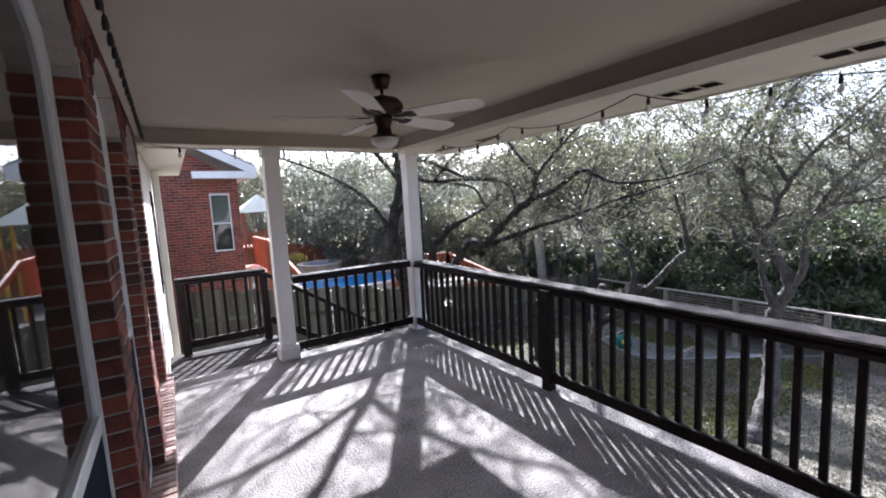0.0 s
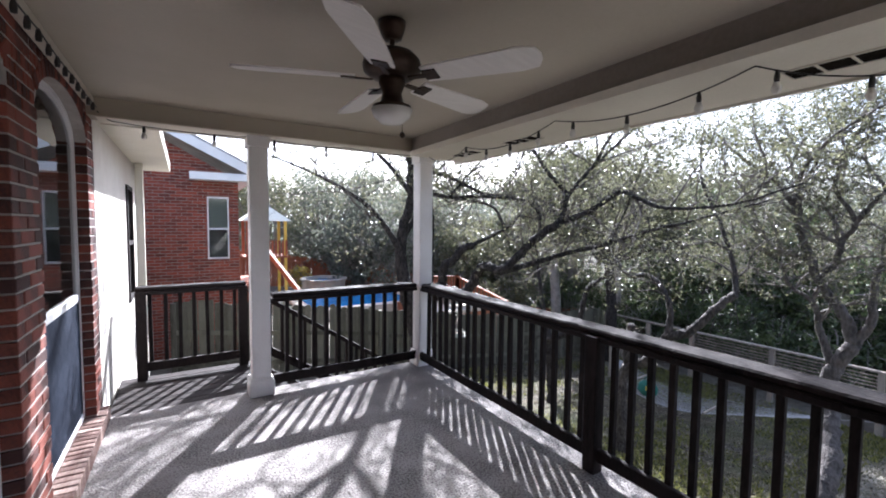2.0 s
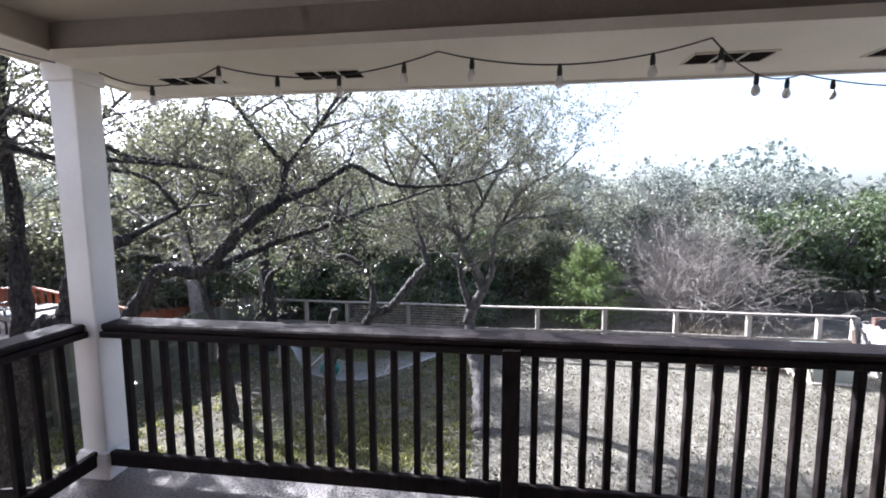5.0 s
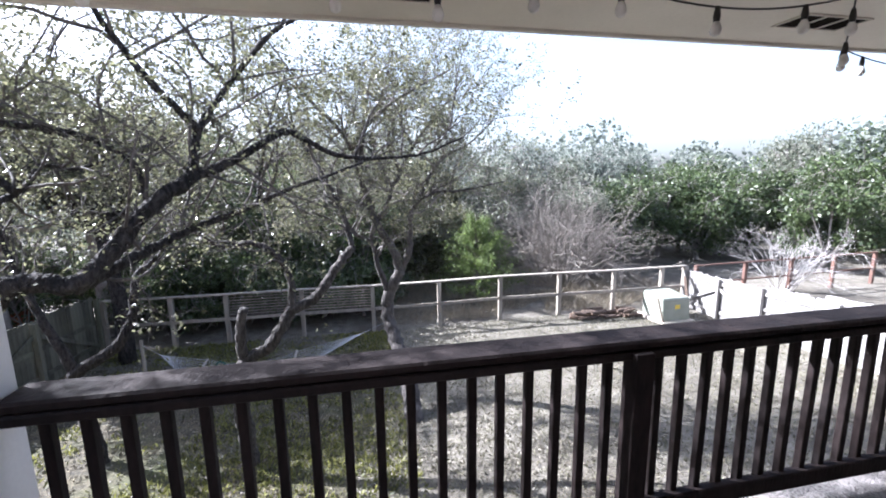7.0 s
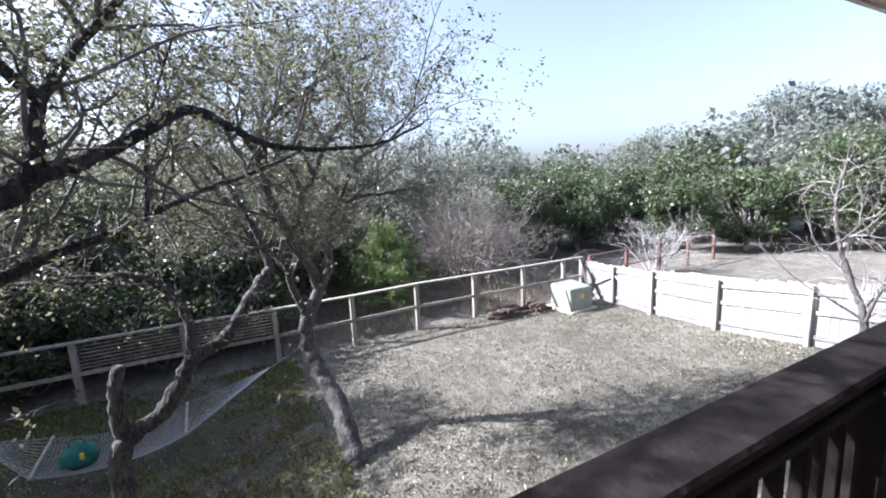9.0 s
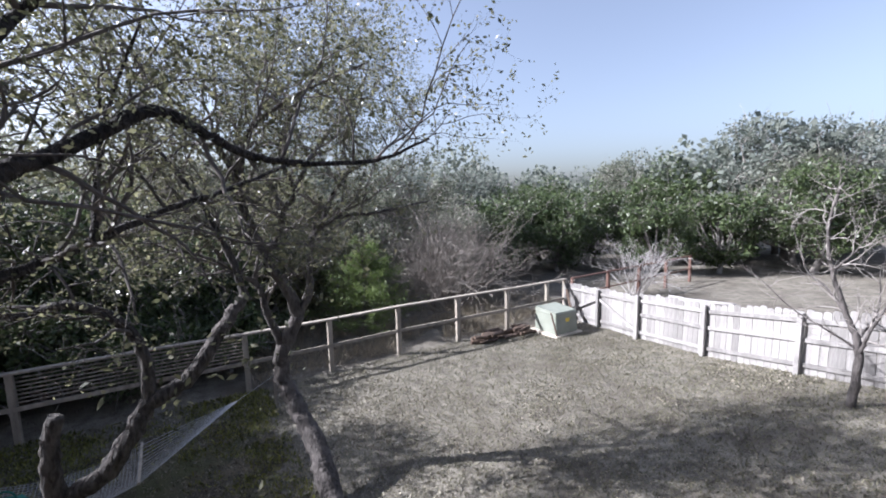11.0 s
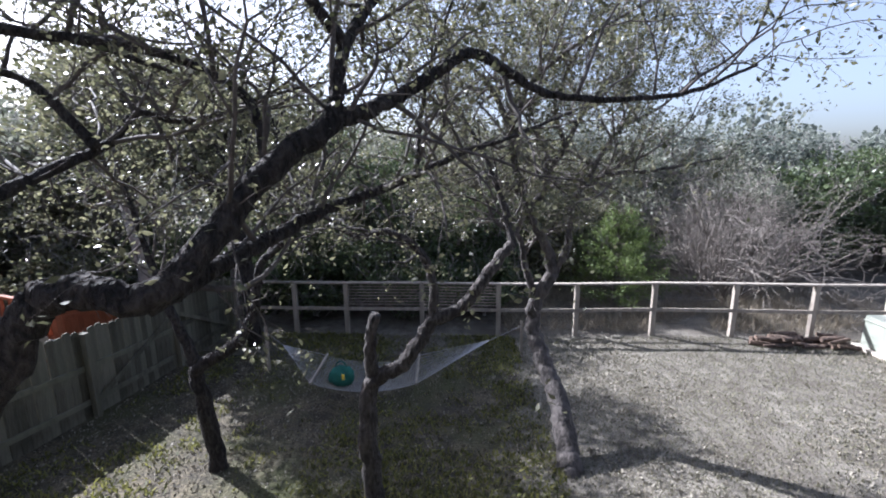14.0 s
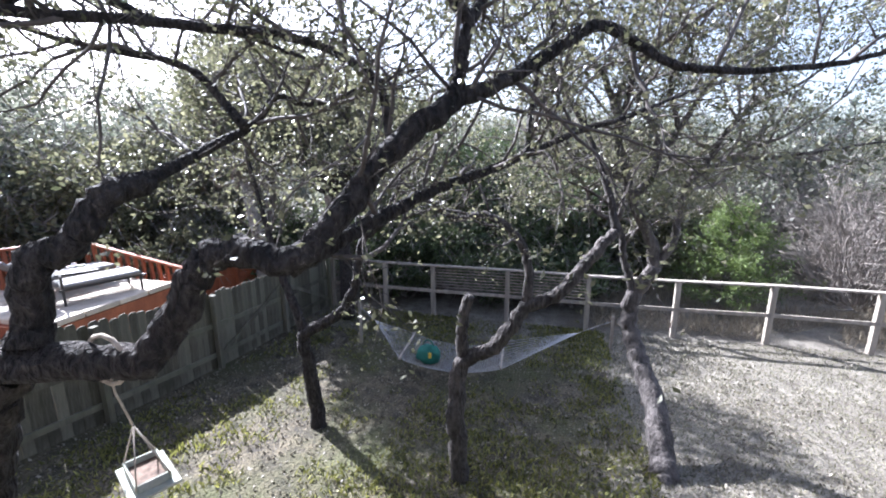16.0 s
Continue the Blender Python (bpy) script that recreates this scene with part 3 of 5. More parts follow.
for i in range(5):
    a = radians(16 + 72 * i)
    R = Matrix.Translation((FX, FY, CEIL_Z - 0.262)) @ Matrix.Rotation(a, 4, "Z") @ Matrix.Rotation(radians(-13), 4, "X")
    bm = bmesh.new()
    out = [(0.17, -0.055), (0.30, -0.066), (0.61, -0.080), (0.68, -0.064), (0.70, -0.02), (0.70, 0.02), (0.68, 0.064), (0.61, 0.080), (0.30, 0.066), (0.17, 0.055)]
    lo = [bm.verts.new((x, y, -0.004)) for x, y in out]
    hi = [bm.verts.new((x, y, 0.004)) for x, y in out]
    bm.faces.new(lo[::-1])
    bm.faces.new(hi)
    for j in range(len(out)):
        k = (j + 1) % len(out)
        bm.faces.new((lo[j], lo[k], hi[k], hi[j]))
    bm.transform(R)
    part("blade", bm, BLADE, fan)
    bm = box(0.09, -0.012, -0.012, 0.2, 0.012, -0.004)
    box(0.17, -0.035, -0.010, 0.235, 0.035, -0.004, bm=bm)
    bm.transform(R)
    part("blade_iron", bm, BRONZE, fan)
chain = Geo()
chain.tube([Vector((FX + 0.05, FY, CEIL_Z - 0.38)), Vector((FX + 0.055, FY, CEIL_Z - 0.5))], [0.002, 0.002], 4)
chain.tube([Vector((FX + 0.055, FY, CEIL_Z - 0.5 - 0.01 * i)) for i in range(4)], [0.004, 0.013, 0.014, 0.005], 10)
part_ob = new("pull_chain", chain.mesh("pull_chain", BRONZE))
hold(part_ob, fan)

# ---- soffit vents ----
for y in (-2.3, -1.5, 0.62, 1.47, 3.56, 4.40):
    v = thing("soffit_vent", "rectangular soffit vent with dark mesh and thin dividers", "vent", (2.96, y, EAST_Z), "soffit vents")
    w, h = 0.075, 0.185
    part("backing", box(2.96 - w, y - h, EAST_Z - 0.003, 2.96 + w, y + h, EAST_Z - 0.001), VENTDARK, v, "dark vent mesh")
    fr = bmesh.new()
    for b in ((2.96 - w - 0.01, y - h - 0.01, 2.96 - w, y + h + 0.01), (2.96 + w, y - h - 0.01, 2.96 + w + 0.01, y + h + 0.01), (2.96 - w, y - h - 0.01, 2.96 + w, y - h), (2.96 - w, y + h, 2.96 + w, y + h + 0.01)):
        box(b[0], b[1], EAST_Z - 0.008, b[2], b[3], EAST_Z - 0.0005, bm=fr)
    part("frame", fr, TRIM, v)
    for s in (-1, 1):
        part("divider", box(2.96 - w, y + s * h / 3 - 0.006, EAST_Z - 0.007, 2.96 + w, y + s * h / 3 + 0.006, EAST_Z - 0.003), TRIM, v)


# ---- string lights ----
def string_lights(anchors, label, spacing=0.38, sag=0.07, globes=True):
    pts = []
    for a, b in zip(anchors, anchors[1:]):
        a, b = Vector(a), Vector(b)
        n = max(6, int((b - a).length / 0.08))
        for i in range(n):
            t = i / n
            p = a.lerp(b, t)
            p.z -= sag * 4 * t * (1 - t)
            pts.append(p)
    pts.append(Vector(anchors[-1]))
    s = thing("string_lights", label, "string lights", pts[0])
    g = Geo()
    g.tube(pts, [0.004] * len(pts), 5)
    hold(new("cable", g.mesh("cable", BLACK)), s)
    sock = mesh_of(turned([(0.011, -0.052), (0.013, -0.03), (0.009, -0.004), (0.006, 0.004)], 8), "socket", BLACK, True)
    bulb = mesh_of(turned([(0.004, -0.105), (0.016, -0.098), (0.021, -0.082), (0.017, -0.066), (0.010, -0.052)], 10), "bulb", OPAL, True)
    run = 0.0
    for a, b in zip(pts, pts[1:]):
        run += (b - a).length
        if run > spacing:
            run = 0.0
            k = piece("socket", sock, Matrix.Translation(b), s)
            if globes:
                q = new("bulb", bulb)
                q.matrix_basis = Matrix.Translation(b)
                hold(q, s)
    return s


string_lights([(2.74, 4.80, 2.372), (2.73, 4.08, 2.372), (2.67, 2.90, 2.372), (2.67, 1.68, 2.372), (3.24, 0.95, 2.36), (3.24, -0.25, 2.36), (2.70, -1.2, 2.372), (3.20, -2.6, 2.36)], "black cable of small globe lights strung along the soffit", 0.33, 0.085)
string_lights([(2.68, 5.0, 2.415), (1.9, 5.0, 2.415), (1.0, 4.96, 2.415), (0.0, 4.97, 2.415), (-0.12, 4.9, 2.47)], "black cable of small globe lights along the end beam", 0.45, 0.02)
string_lights([(WALL_X + 0.065, 4.9 - i * 0.75, 2.50) for i in range(11)], "black cable of small lights along the top of the brick wall", 0.14, 0.012, False)


# ---- fences ----
def post_rail_fence():
    """Back fence: posts, top and middle rails, wire mesh."""
    f = thing("yard_fence", "weathered wooden post and rail fence with wire mesh", "fence", (13.9, 1.5, -3.1))
    ys = [-7.75, -6.8, -4.9, -2.85, -0.75, 1.3, 3.4, 5.5, 7.6, 9.05, 10.75]
    top = lambda y: ground_z(13.9, y) + 1.45
    for y in ys:
        z = ground_z(13.9, y)
        w = 0.06 if y > -7 else 0.075
        part("post", box(13.9 - w, y - w, z - 0.1, 13.9 + w, y + w, z + 1.46, 0.006), POSTWOOD, f)
    for a, b in zip(ys, ys[1:]):
        part("top_rail", beam((13.9, a, top(a) + 0.03), (13.9, b, top(b) + 0.03), 0.14, 0.045, bevel=0.005), POSTWOOD, f)
        part("middle_rail", beam((13.86, a, top(a) - 0.70), (13.86, b, top(b) - 0.70), 0.04, 0.09), POSTWOOD, f)
    wire = Geo()
    y = ys[0]
    while y < ys[-1]:
        z = ground_z(13.9, y)
        wire.tube([Vector((13.93, y, z)), Vector((13.93, y, z + 1.44))], [0.0009] * 2, 3)
        y += 0.10
    for i in range(13):
        wire.tube([Vector((13.932, y, ground_z(13.9, y) + 0.06 + i * 0.112)) for y in ys], [0.0009] * len(ys), 3)
    hold(new("wire_mesh", wire.mesh("wire_mesh", WIRE)), f)
    # horizontal slats behind the mesh on three bays
    for a, b in ((3.4, 5.5), (5.5, 7.6)):
        for i in range(7):
            zz = -0.10 - i * 0.085
            part("slat", beam((13.965, a, top(a) + zz), (13.965, b, top(b) + zz), 0.02, 0.024), POSTWOOD, f, "weathered grey slat")
    return f


def board_fence(name, label, a, b, height, mat, post_side, spacing=2.35, board_w=0.14, gap=0.006, rails=(0.25, 0.95, 1.55), seed=3, braces=()):
    """Upright boards, rails and posts from a to b in plan; post_side: which side shows the posts (+1 or -1)."""
    rng = random.Random(seed)
    a, b = Vector((*a, 0)), Vector((*b, 0))
    d = (b - a).normalized()
    L = (b - a).length
    side = Vector((-d.y, d.x, 0)) * post_side
    f = thing(name, label, "fence", (a.x, a.y, ground_z(a.x, a.y)))
    ang = math.atan2(d.y, d.x)
    meshes = []
    for v in range(4):
        h = height * (1 + 0.012 * v)
        w = board_w / 2
        bm = bmesh.new()
        out = [(-w, 0.0), (w, 0.0), (w, h - 0.03), (w - 0.03, h), (-w + 0.03, h), (-w, h - 0.03)]
        lo = [bm.verts.new((x, -0.009, z)) for x, z in out]
        hi = [bm.verts.new((x, 0.009, z)) for x, z in out]
        bm.faces.new(lo)
        bm.faces.new(hi[::-1])
        for i in range(6):
            bm.faces.new((lo[i], lo[(i + 1) % 6], hi[(i + 1) % 6], hi[i]))
        meshes.append(mesh_of(bm, "board", mat))
    n = int(L / (board_w + gap))
    for i in range(n):
        p = a + d * (i + 0.5) * (L / n)
        z = ground_z(p.x, p.y) + rng.uniform(-0.015, 0.015)
        piece("board", rng.choice(meshes), Matrix.Translation((p.x, p.y, z)) @ Matrix.Rotation(ang, 4, "Z") @ Matrix.Rotation(rng.uniform(-0.008, 0.008), 4, "Y"), f)
    m = max(1, round(L / spacing))
    ps = [a + d * (i * L / m) for i in range(m + 1)]
    for p in ps:
        q = p + side * 0.10
        z = ground_z(q.x, q.y)
        part("post", box(q.x - 0.05, q.y - 0.05, z - 0.1, q.x + 0.05, q.y + 0.05, z + height - 0.02, 0.006), mat, f)
    for p, q in zip(ps, ps[1:]):
        for hgt in rails:
            o = side * 0.032
            part("rail", beam((p.x + o.x, p.y + o.y, ground_z(p.x, p.y) + hgt), (q.x + o.x, q.y + o.y, ground_z(q.x, q.y) + hgt), 0.04, 0.09), mat, f)
    for i, (z0, z1) in braces:
        p, q = ps[i] + side * 0.075, ps[i + 1] + side * 0.075
        part("brace", beam((p.x, p.y, ground_z(p.x, p.y) + z0), (q.x, q.y, ground_z(q.x, q.y) + z1), 0.03, 0.09), mat, f, "diagonal gate brace")
    return f


post_rail_fence()
board_fence("side_fence", "tall weathered cedar board fence beside the neighbour", (0.2, 10.9), (4.75, 10.9), 1.62, FENCEWOOD, -1, rails=(0.3, 0.98))
board_fence("side_fence", "weathered cedar board fence stained green along the shaded yard", (4.9, 10.9), (13.75, 10.9), 1.58, FENCEWOOD, -1, rails=(0.3, 0.92), seed=4, spacing=2.2, braces=[(2, (0.25, 1.30)), (3, (1.30, 0.25))])
board_fence("bleached_gate", "sun-bleached double board gate with diagonal braces", (13.8, -7.8), (10.6, -7.43), 1.34, PALEFENCE, -1, rails=(0.22, 1.16), spacing=1.6, seed=6, braces=[(0, (0.25, 1.02)), (1, (1.02, 0.25))])
board_fence("bleached_fence", "sun-bleached low board fence with posts", (10.58, -7.43), (-2.0, -5.99), 1.42, PALEFENCE, -1, rails=(0.22, 0.78, 1.22), spacing=2.1, seed=5)
prop = thing("leaning_prop", "dark timber prop leaning against the gate post", "timber", (12.9, -7.1, ground_z(12.9, -7.1)))
part("timber", beam((13.55, -7.45, ground_z(13.55, -7.45) + 1.15), (12.75, -7.0, ground_z(12.75, -7.0) + 0.03), 0.07, 0.07), LOGBARK, prop)


# ---- trees ----
def grow(name, label, category, limbs, mats, seed, shoots=(3.2, 5.0, 5.5), lengths=(1.3, 0.6, 0.3), leaves=30, leaf=0.04, up=0.35, bark_sides=14, group="", at=None, keep=None, droop=0.25, thick=0.019):
    """A tree from its main limbs (points, first radius, last radius), with branches, twigs and leaves that sprout from them."""
    rng = random.Random(seed)
    nrng = np.random.default_rng(seed)
    bark, twig, leafmat = mats
    base = Vector(at or limbs[0][0][0])
    tree = thing(name, label, category, base, group)
    trunk = Geo()
    lines = []
    for pts, r0, r1 in limbs:
        line = smooth_line(pts, 7)
        n = len(line)
        for i in range(1, n - 1):
            line[i] += Vector((rng.uniform(-1, 1), rng.uniform(-1, 1), rng.uniform(-1, 1))) * r0 * 0.13
        rad = [(r0 + (r1 - r0) * (i / (n - 1)) ** 0.85) * rng.uniform(0.965, 1.035) for i in range(n)]
        trunk.tube(line, rad, bark_sides, 0.12, rng)
        lines.append((line, rad))
    hold(new("trunk", trunk.mesh("trunk", bark)), tree)
    thin = Geo()
    spots = []
    level = lines
    for lv in range(3):
        nxt = []
        for line, rad in level:
            n = len(line)
            for i in range(1, n):
                if rad[i] > (0.052 if lv == 0 else 1):
                    continue
                seg = (line[i] - line[i - 1])
                count = shoots[lv] * seg.length
                count = int(count) + (1 if rng.random() < count - int(count) else 0)
                for _ in range(count):
                    d = seg.normalized()
                    out = Vector((rng.gauss(0, 1), rng.gauss(0, 1), rng.gauss(0, 1)))
                    d = (d * 0.7 + out * 0.62 + Vector((0, 0, up * (1 if lv == 0 else 0.4)))).normalized()
                    ln = lengths[lv] * rng.uniform(0.45, 1.3)
                    steps = (8, 5, 3)[lv]
                    p = line[i].copy()
                    path = [p.copy()]
                    for s in range(steps):
                        d = (d + Vector((rng.gauss(0, 1), rng.gauss(0, 1), rng.gauss(0, 1) + 0.1)) * 0.24).normalized()
                        p = p + d * (ln / steps)
                        path.append(p.copy())
                    if keep and not keep(path[-1]):
                        continue
                    r0 = min(rad[i] * 0.65, (thick, thick * 0.42, 0.0035)[lv]) * rng.uniform(0.8, 1.2)
                    rr = [r0 * (1 - 0.75 * s / steps) for s in range(steps + 1)]
                    thin.tube(path, rr, (5, 4, 3)[lv])
                    nxt.append((path, rr))
                    if lv >= 1:
                        for _ in range(int(ln * leaves * (0.5 if lv == 1 else 1) * (1.7 if path[0].z > 2.3 else 1.0) + rng.random())):
                            q = path[rng.randrange(1, steps + 1)]
                            spots.append((q.x + rng.gauss(0, 0.03), q.y + rng.gauss(0, 0.03), q.z + rng.gauss(0, 0.03)))
        level = nxt
    hold(tagged(new("twigwork", thin.mesh("twigwork", twig)), kind="stuff"), tree)
    if spots and leaves:
        c = np.array(spots)
        sz = leaf * nrng.uniform(0.6, 1.35, len(c))
        hold(tagged(new("crown", leaf_mesh("crown", c, sz, leafmat, nrng, 0.5, droop)), kind="stuff"), tree)
    return tree


OAKTWIG = surface("dark_oak_twigs", (0.035, 0.03, 0.027), (0.11, 0.095, 0.086), 9.0, 0.85, 0.2, 40)
OAK = (BARK, OAKTWIG, OAKLEAF)
big = [
    ([(4.15, 7.82, -2.05), (4.12, 7.72, -1.30), (4.14, 7.55, -0.50), (4.11, 7.22, 0.15), (4.10, 6.96, 0.48)], 0.21, 0.12),
    ([(4.10, 6.96, 0.49), (4.25, 6.55, 0.47), (4.30, 6.33, 0.49), (4.36, 6.21, 0.68), (4.40, 6.09, 0.90), (4.45, 5.96, 1.00), (4.50, 5.66, 0.95), (4.70, 5.50, 1.17), (4.90, 5.31, 1.46), (5.10, 5.07, 1.68)], 0.088, 0.058),
    ([(5.10, 5.07, 1.68), (5.25, 4.89, 1.77), (5.40, 4.72, 1.88), (5.50, 4.37, 2.10), (5.55, 4.16, 2.02), (5.60, 3.91, 1.90), (5.60, 3.63, 1.86), (5.70, 3.07, 1.89), (5.90, 2.50, 2.10)], 0.05, 0.010),
    ([(5.10, 5.07, 1.68), (5.15, 5.04, 1.85), (5.20, 5.00, 2.08), (5.50, 4.82, 2.50), (6.00, 4.60, 3.00), (6.40, 4.20, 3.60)], 0.048, 0.012),
    ([(5.20, 5.00, 2.08), (5.00, 5.30, 2.50), (4.90, 5.60, 3.10), (5.10, 5.80, 3.90)], 0.035, 0.010),
    ([(4.15, 6.85, 0.54), (4.20, 6.86, 0.69), (4.20, 6.78, 0.94), (4.30, 6.67, 1.02), (4.40, 6.58, 1.22), (4.60, 6.54, 1.29)], 0.085, 0.06),
    ([(4.60, 6.54, 1.29), (5.00, 6.50, 1.46), (5.30, 6.41, 1.61), (5.50, 6.37, 1.80), (5.80, 6.25, 1.78), (6.40, 5.95, 2.04), (7.20, 5.70, 2.30)], 0.034, 0.010),
    ([(4.50, 5.68, 0.93), (4.75, 5.60, 0.98), (5.10, 5.46, 1.08), (5.40, 5.28, 1.19), (5.80, 4.95, 1.32), (6.20, 4.46, 1.54), (6.70, 3.85, 1.77), (7.20, 3.30, 2.00)], 0.058, 0.012),
    ([(4.14, 7.55, -0.50), (3.90, 7.67, 0.40), (3.85, 7.77, 1.30), (4.00, 7.67, 2.20), (3.70, 7.27, 3.20), (3.30, 7.00, 4.30)], 0.16, 0.03),
    ([(4.18, 7.47, -0.30), (4.40, 7.67, 0.60), (4.45, 7.72, 1.60), (4.41, 7.70, 2.70), (4.32, 7.27, 3.80)], 0.12, 0.03),
    ([(3.90, 7.72, 1.00), (3.50, 7.87, 1.70), (3.00, 7.97, 2.15), (2.30, 8.07, 2.50), (1.60, 7.87, 2.70)], 0.06, 0.012),
    ([(4.00, 7.67, 2.20), (4.39, 7.55, 2.60), (4.90, 7.14, 2.35), (5.10, 6.89, 2.20), (5.30, 6.51, 2.16), (5.60, 6.20, 2.05)], 0.05, 0.012),
    ([(5.50, 4.82, 2.50), (5.40, 4.30, 3.00), (5.80, 3.60, 3.40), (6.30, 2.90, 3.60)], 0.025, 0.008),
    ([(4.90, 5.60, 3.10), (5.40, 5.20, 3.70), (5.90, 4.90, 4.40)], 0.02, 0.008),
    ([(3.70, 7.27, 3.20), (4.20, 6.90, 3.70), (5.00, 6.50, 4.10), (5.80, 6.30, 4.40)], 0.035, 0.010),
    ([(3.85, 7.77, 1.30), (4.44, 7.87, 2.20), (4.90, 8.30, 3.00), (5.80, 8.40, 3.60)], 0.06, 0.014),
    ([(5.00, 5.38, 1.46), (5.10, 5.47, 1.78), (5.20, 5.74, 1.96), (5.20, 5.99, 2.06), (5.10, 6.38, 2.11), (4.90, 6.90, 2.15), (4.60, 7.30, 2.14), (4.10, 7.60, 2.30)], 0.020, 0.032),
    ([(5.20, 6.40, 1.58), (5.30, 6.88, 1.97), (5.20, 7.57, 2.12), (5.00, 8.10, 2.30), (4.80, 8.70, 2.70)], 0.030, 0.010),
    ([(5.80, 4.72, 1.40), (6.10, 4.70, 1.85), (6.20, 4.62, 2.25), (6.20, 4.40, 2.80)], 0.022, 0.008),
    ([(3.70, 7.27, 3.20), (3.20, 7.60, 3.90), (2.60, 8.20, 4.40), (2.00, 8.80, 4.60)], 0.04, 0.010),
    ([(4.00, 7.67, 2.20), (3.60, 8.30, 3.00), (3.00, 9.00, 3.60), (2.40, 9.80, 4.00)], 0.045, 0.010),
    ([(4.60, 7.30, 2.14), (5.10, 7.20, 2.70), (5.70, 7.30, 3.20), (6.30, 7.40, 3.50)], 0.028, 0.009),
]
grow("oak_tree", "large crooked oak with heavy limbs and sparse winter leaves", "tree", big, OAK, 11, shoots=(4.6, 5.6, 6.5), leaves=24, leaf=0.040, thick=0.015,
     keep=lambda p: (p.x > 3.75 or p.y > 6.6) and (p - Vector((2.9, 4.6, 1.5))).length > 1.5)
t1 = [
    ([(7.30, 5.44, -2.70), (7.33, 5.50, -1.9), (7.35, 5.51, -1.43), (7.4, 5.44, -1.0), (7.4, 5.04, -0.73), (7.45, 4.74, -0.27), (7.5, 4.38, -0.09), (7.6, 3.99, 0.42), (7.7, 3.82, 0.6)], 0.125, 0.055),
    ([(7.4, 5.44, -0.98), (7.4, 5.46, -0.56), (7.4, 5.38, -0.17)], 0.085, 0.06),
    ([(7.45, 4.74, -0.27), (7.5, 4.73, 0.15), (7.5, 4.87, 0.53), (7.6, 5.24, 0.75), (7.7, 5.66, 0.69), (7.9, 6.2, 1.0)], 0.062, 0.03),
    ([(7.7, 3.82, 0.6), (7.8, 3.95, 1.1), (7.9, 4.2, 1.7), (8.1, 4.6, 2.4), (8.2, 4.7, 3.2)], 0.045, 0.012),
]
grow("crooked_tree", "crooked grey tree with a sawn stub in the yard", "tree", t1, (GREYBARK, OAKTWIG, OAKLEAF), 12, shoots=(4.0, 5.0, 6.0), leaves=16, leaf=0.038, keep=lambda p: p.z > 0.2)
t2 = [
    ([(8.05, 2.90, -2.82), (8.2, 2.88, -2.66), (8.6, 2.90, -2.30), (9.0, 2.96, -1.96), (9.45, 3.1, -1.56), (9.7, 3.2, -1.2), (9.7, 3.16, -0.72), (9.65, 2.91, -0.23)], 0.185, 0.105),
    ([(9.65, 2.91, -0.25), (9.6, 3.05, 0.21), (9.5, 3.3, 0.64), (9.45, 3.46, 1.05), (9.4, 3.63, 1.61), (9.3, 3.72, 2.05), (9.1, 4.0, 2.54), (8.9, 4.39, 2.92), (8.7, 4.76, 3.4)], 0.095, 0.016),
    ([(9.65, 2.91, -0.25), (9.6, 2.73, 0.14), (9.55, 2.71, 0.57), (9.5, 2.67, 0.98), (9.4, 2.54, 1.18), (9.2, 2.29, 1.34), (9.0, 1.94, 1.38), (8.7, 1.62, 1.44), (8.5, 1.1, 1.55)], 0.072, 0.012),
    ([(9.7, 3.17, -0.69), (9.7, 3.35, -0.18), (9.7, 3.42, 0.18), (9.7, 3.52, 0.39), (9.8, 3.86, 0.59), (9.8, 4.06, 1.02), (9.8, 4.5, 1.3)], 0.065, 0.018),
    ([(9.5, 3.39, 0.81), (9.45, 3.16, 1.06), (9.4, 3.07, 1.45), (9.3, 2.91, 1.74), (9.1, 3.12, 2.29), (8.9, 2.95, 2.83), (8.7, 2.6, 3.4)], 0.062, 0.014),
    ([(9.45, 3.46, 1.05), (9.6, 3.76, 1.21), (9.7, 4.08, 1.29), (9.8, 4.35, 1.62), (10.0, 4.72, 2.32), (10.2, 5.3, 3.14)], 0.058, 0.014),
    ([(9.4, 3.63, 1.61), (9.2, 3.6, 2.11), (9.0, 3.53, 2.5), (8.6, 3.2, 2.8), (8.2, 2.84, 3.0), (7.9, 2.2, 3.3)], 0.052, 0.012),
    ([(9.4, 2.54, 1.18), (9.5, 2.29, 1.67), (9.6, 1.97, 2.04), (9.7, 1.39, 2.35), (9.6, 0.9, 2.8)], 0.048, 0.011),
    ([(9.3, 2.91, 1.74), (9.5, 2.5, 2.4), (9.7, 1.9, 3.1), (9.8, 1.5, 3.7)], 0.042, 0.011),
    ([(9.3, 3.72, 2.05), (9.7, 3.5, 2.9), (9.9, 3.3, 3.8)], 0.038, 0.011),
]
grow("yard_tree", "leaning grey-barked tree with a spreading twiggy crown", "tree", t2, (PALEBARK, TWIG, OAKLEAF), 13, shoots=(5.2, 5.6, 6.8), lengths=(1.4, 0.74, 0.34), leaves=40, leaf=0.040, up=0.28, thick=0.03, keep=lambda p: p.z > 0.1)
t0 = [
    ([(7.97, 7.79, -2.8), (8.0, 7.94, -1.62), (8.0, 7.95, -1.17), (8.1, 7.43, -0.84), (8.2, 7.19, -0.38), (8.3, 7.12, 0.19), (8.5, 6.84, 0.49), (8.7, 6.6, 1.2)], 0.12, 0.03),
    ([(8.0, 7.95, -1.17), (8.1, 8.3, -0.4), (8.3, 8.7, 0.5), (8.4, 9.0, 1.6)], 0.08, 0.02),
]
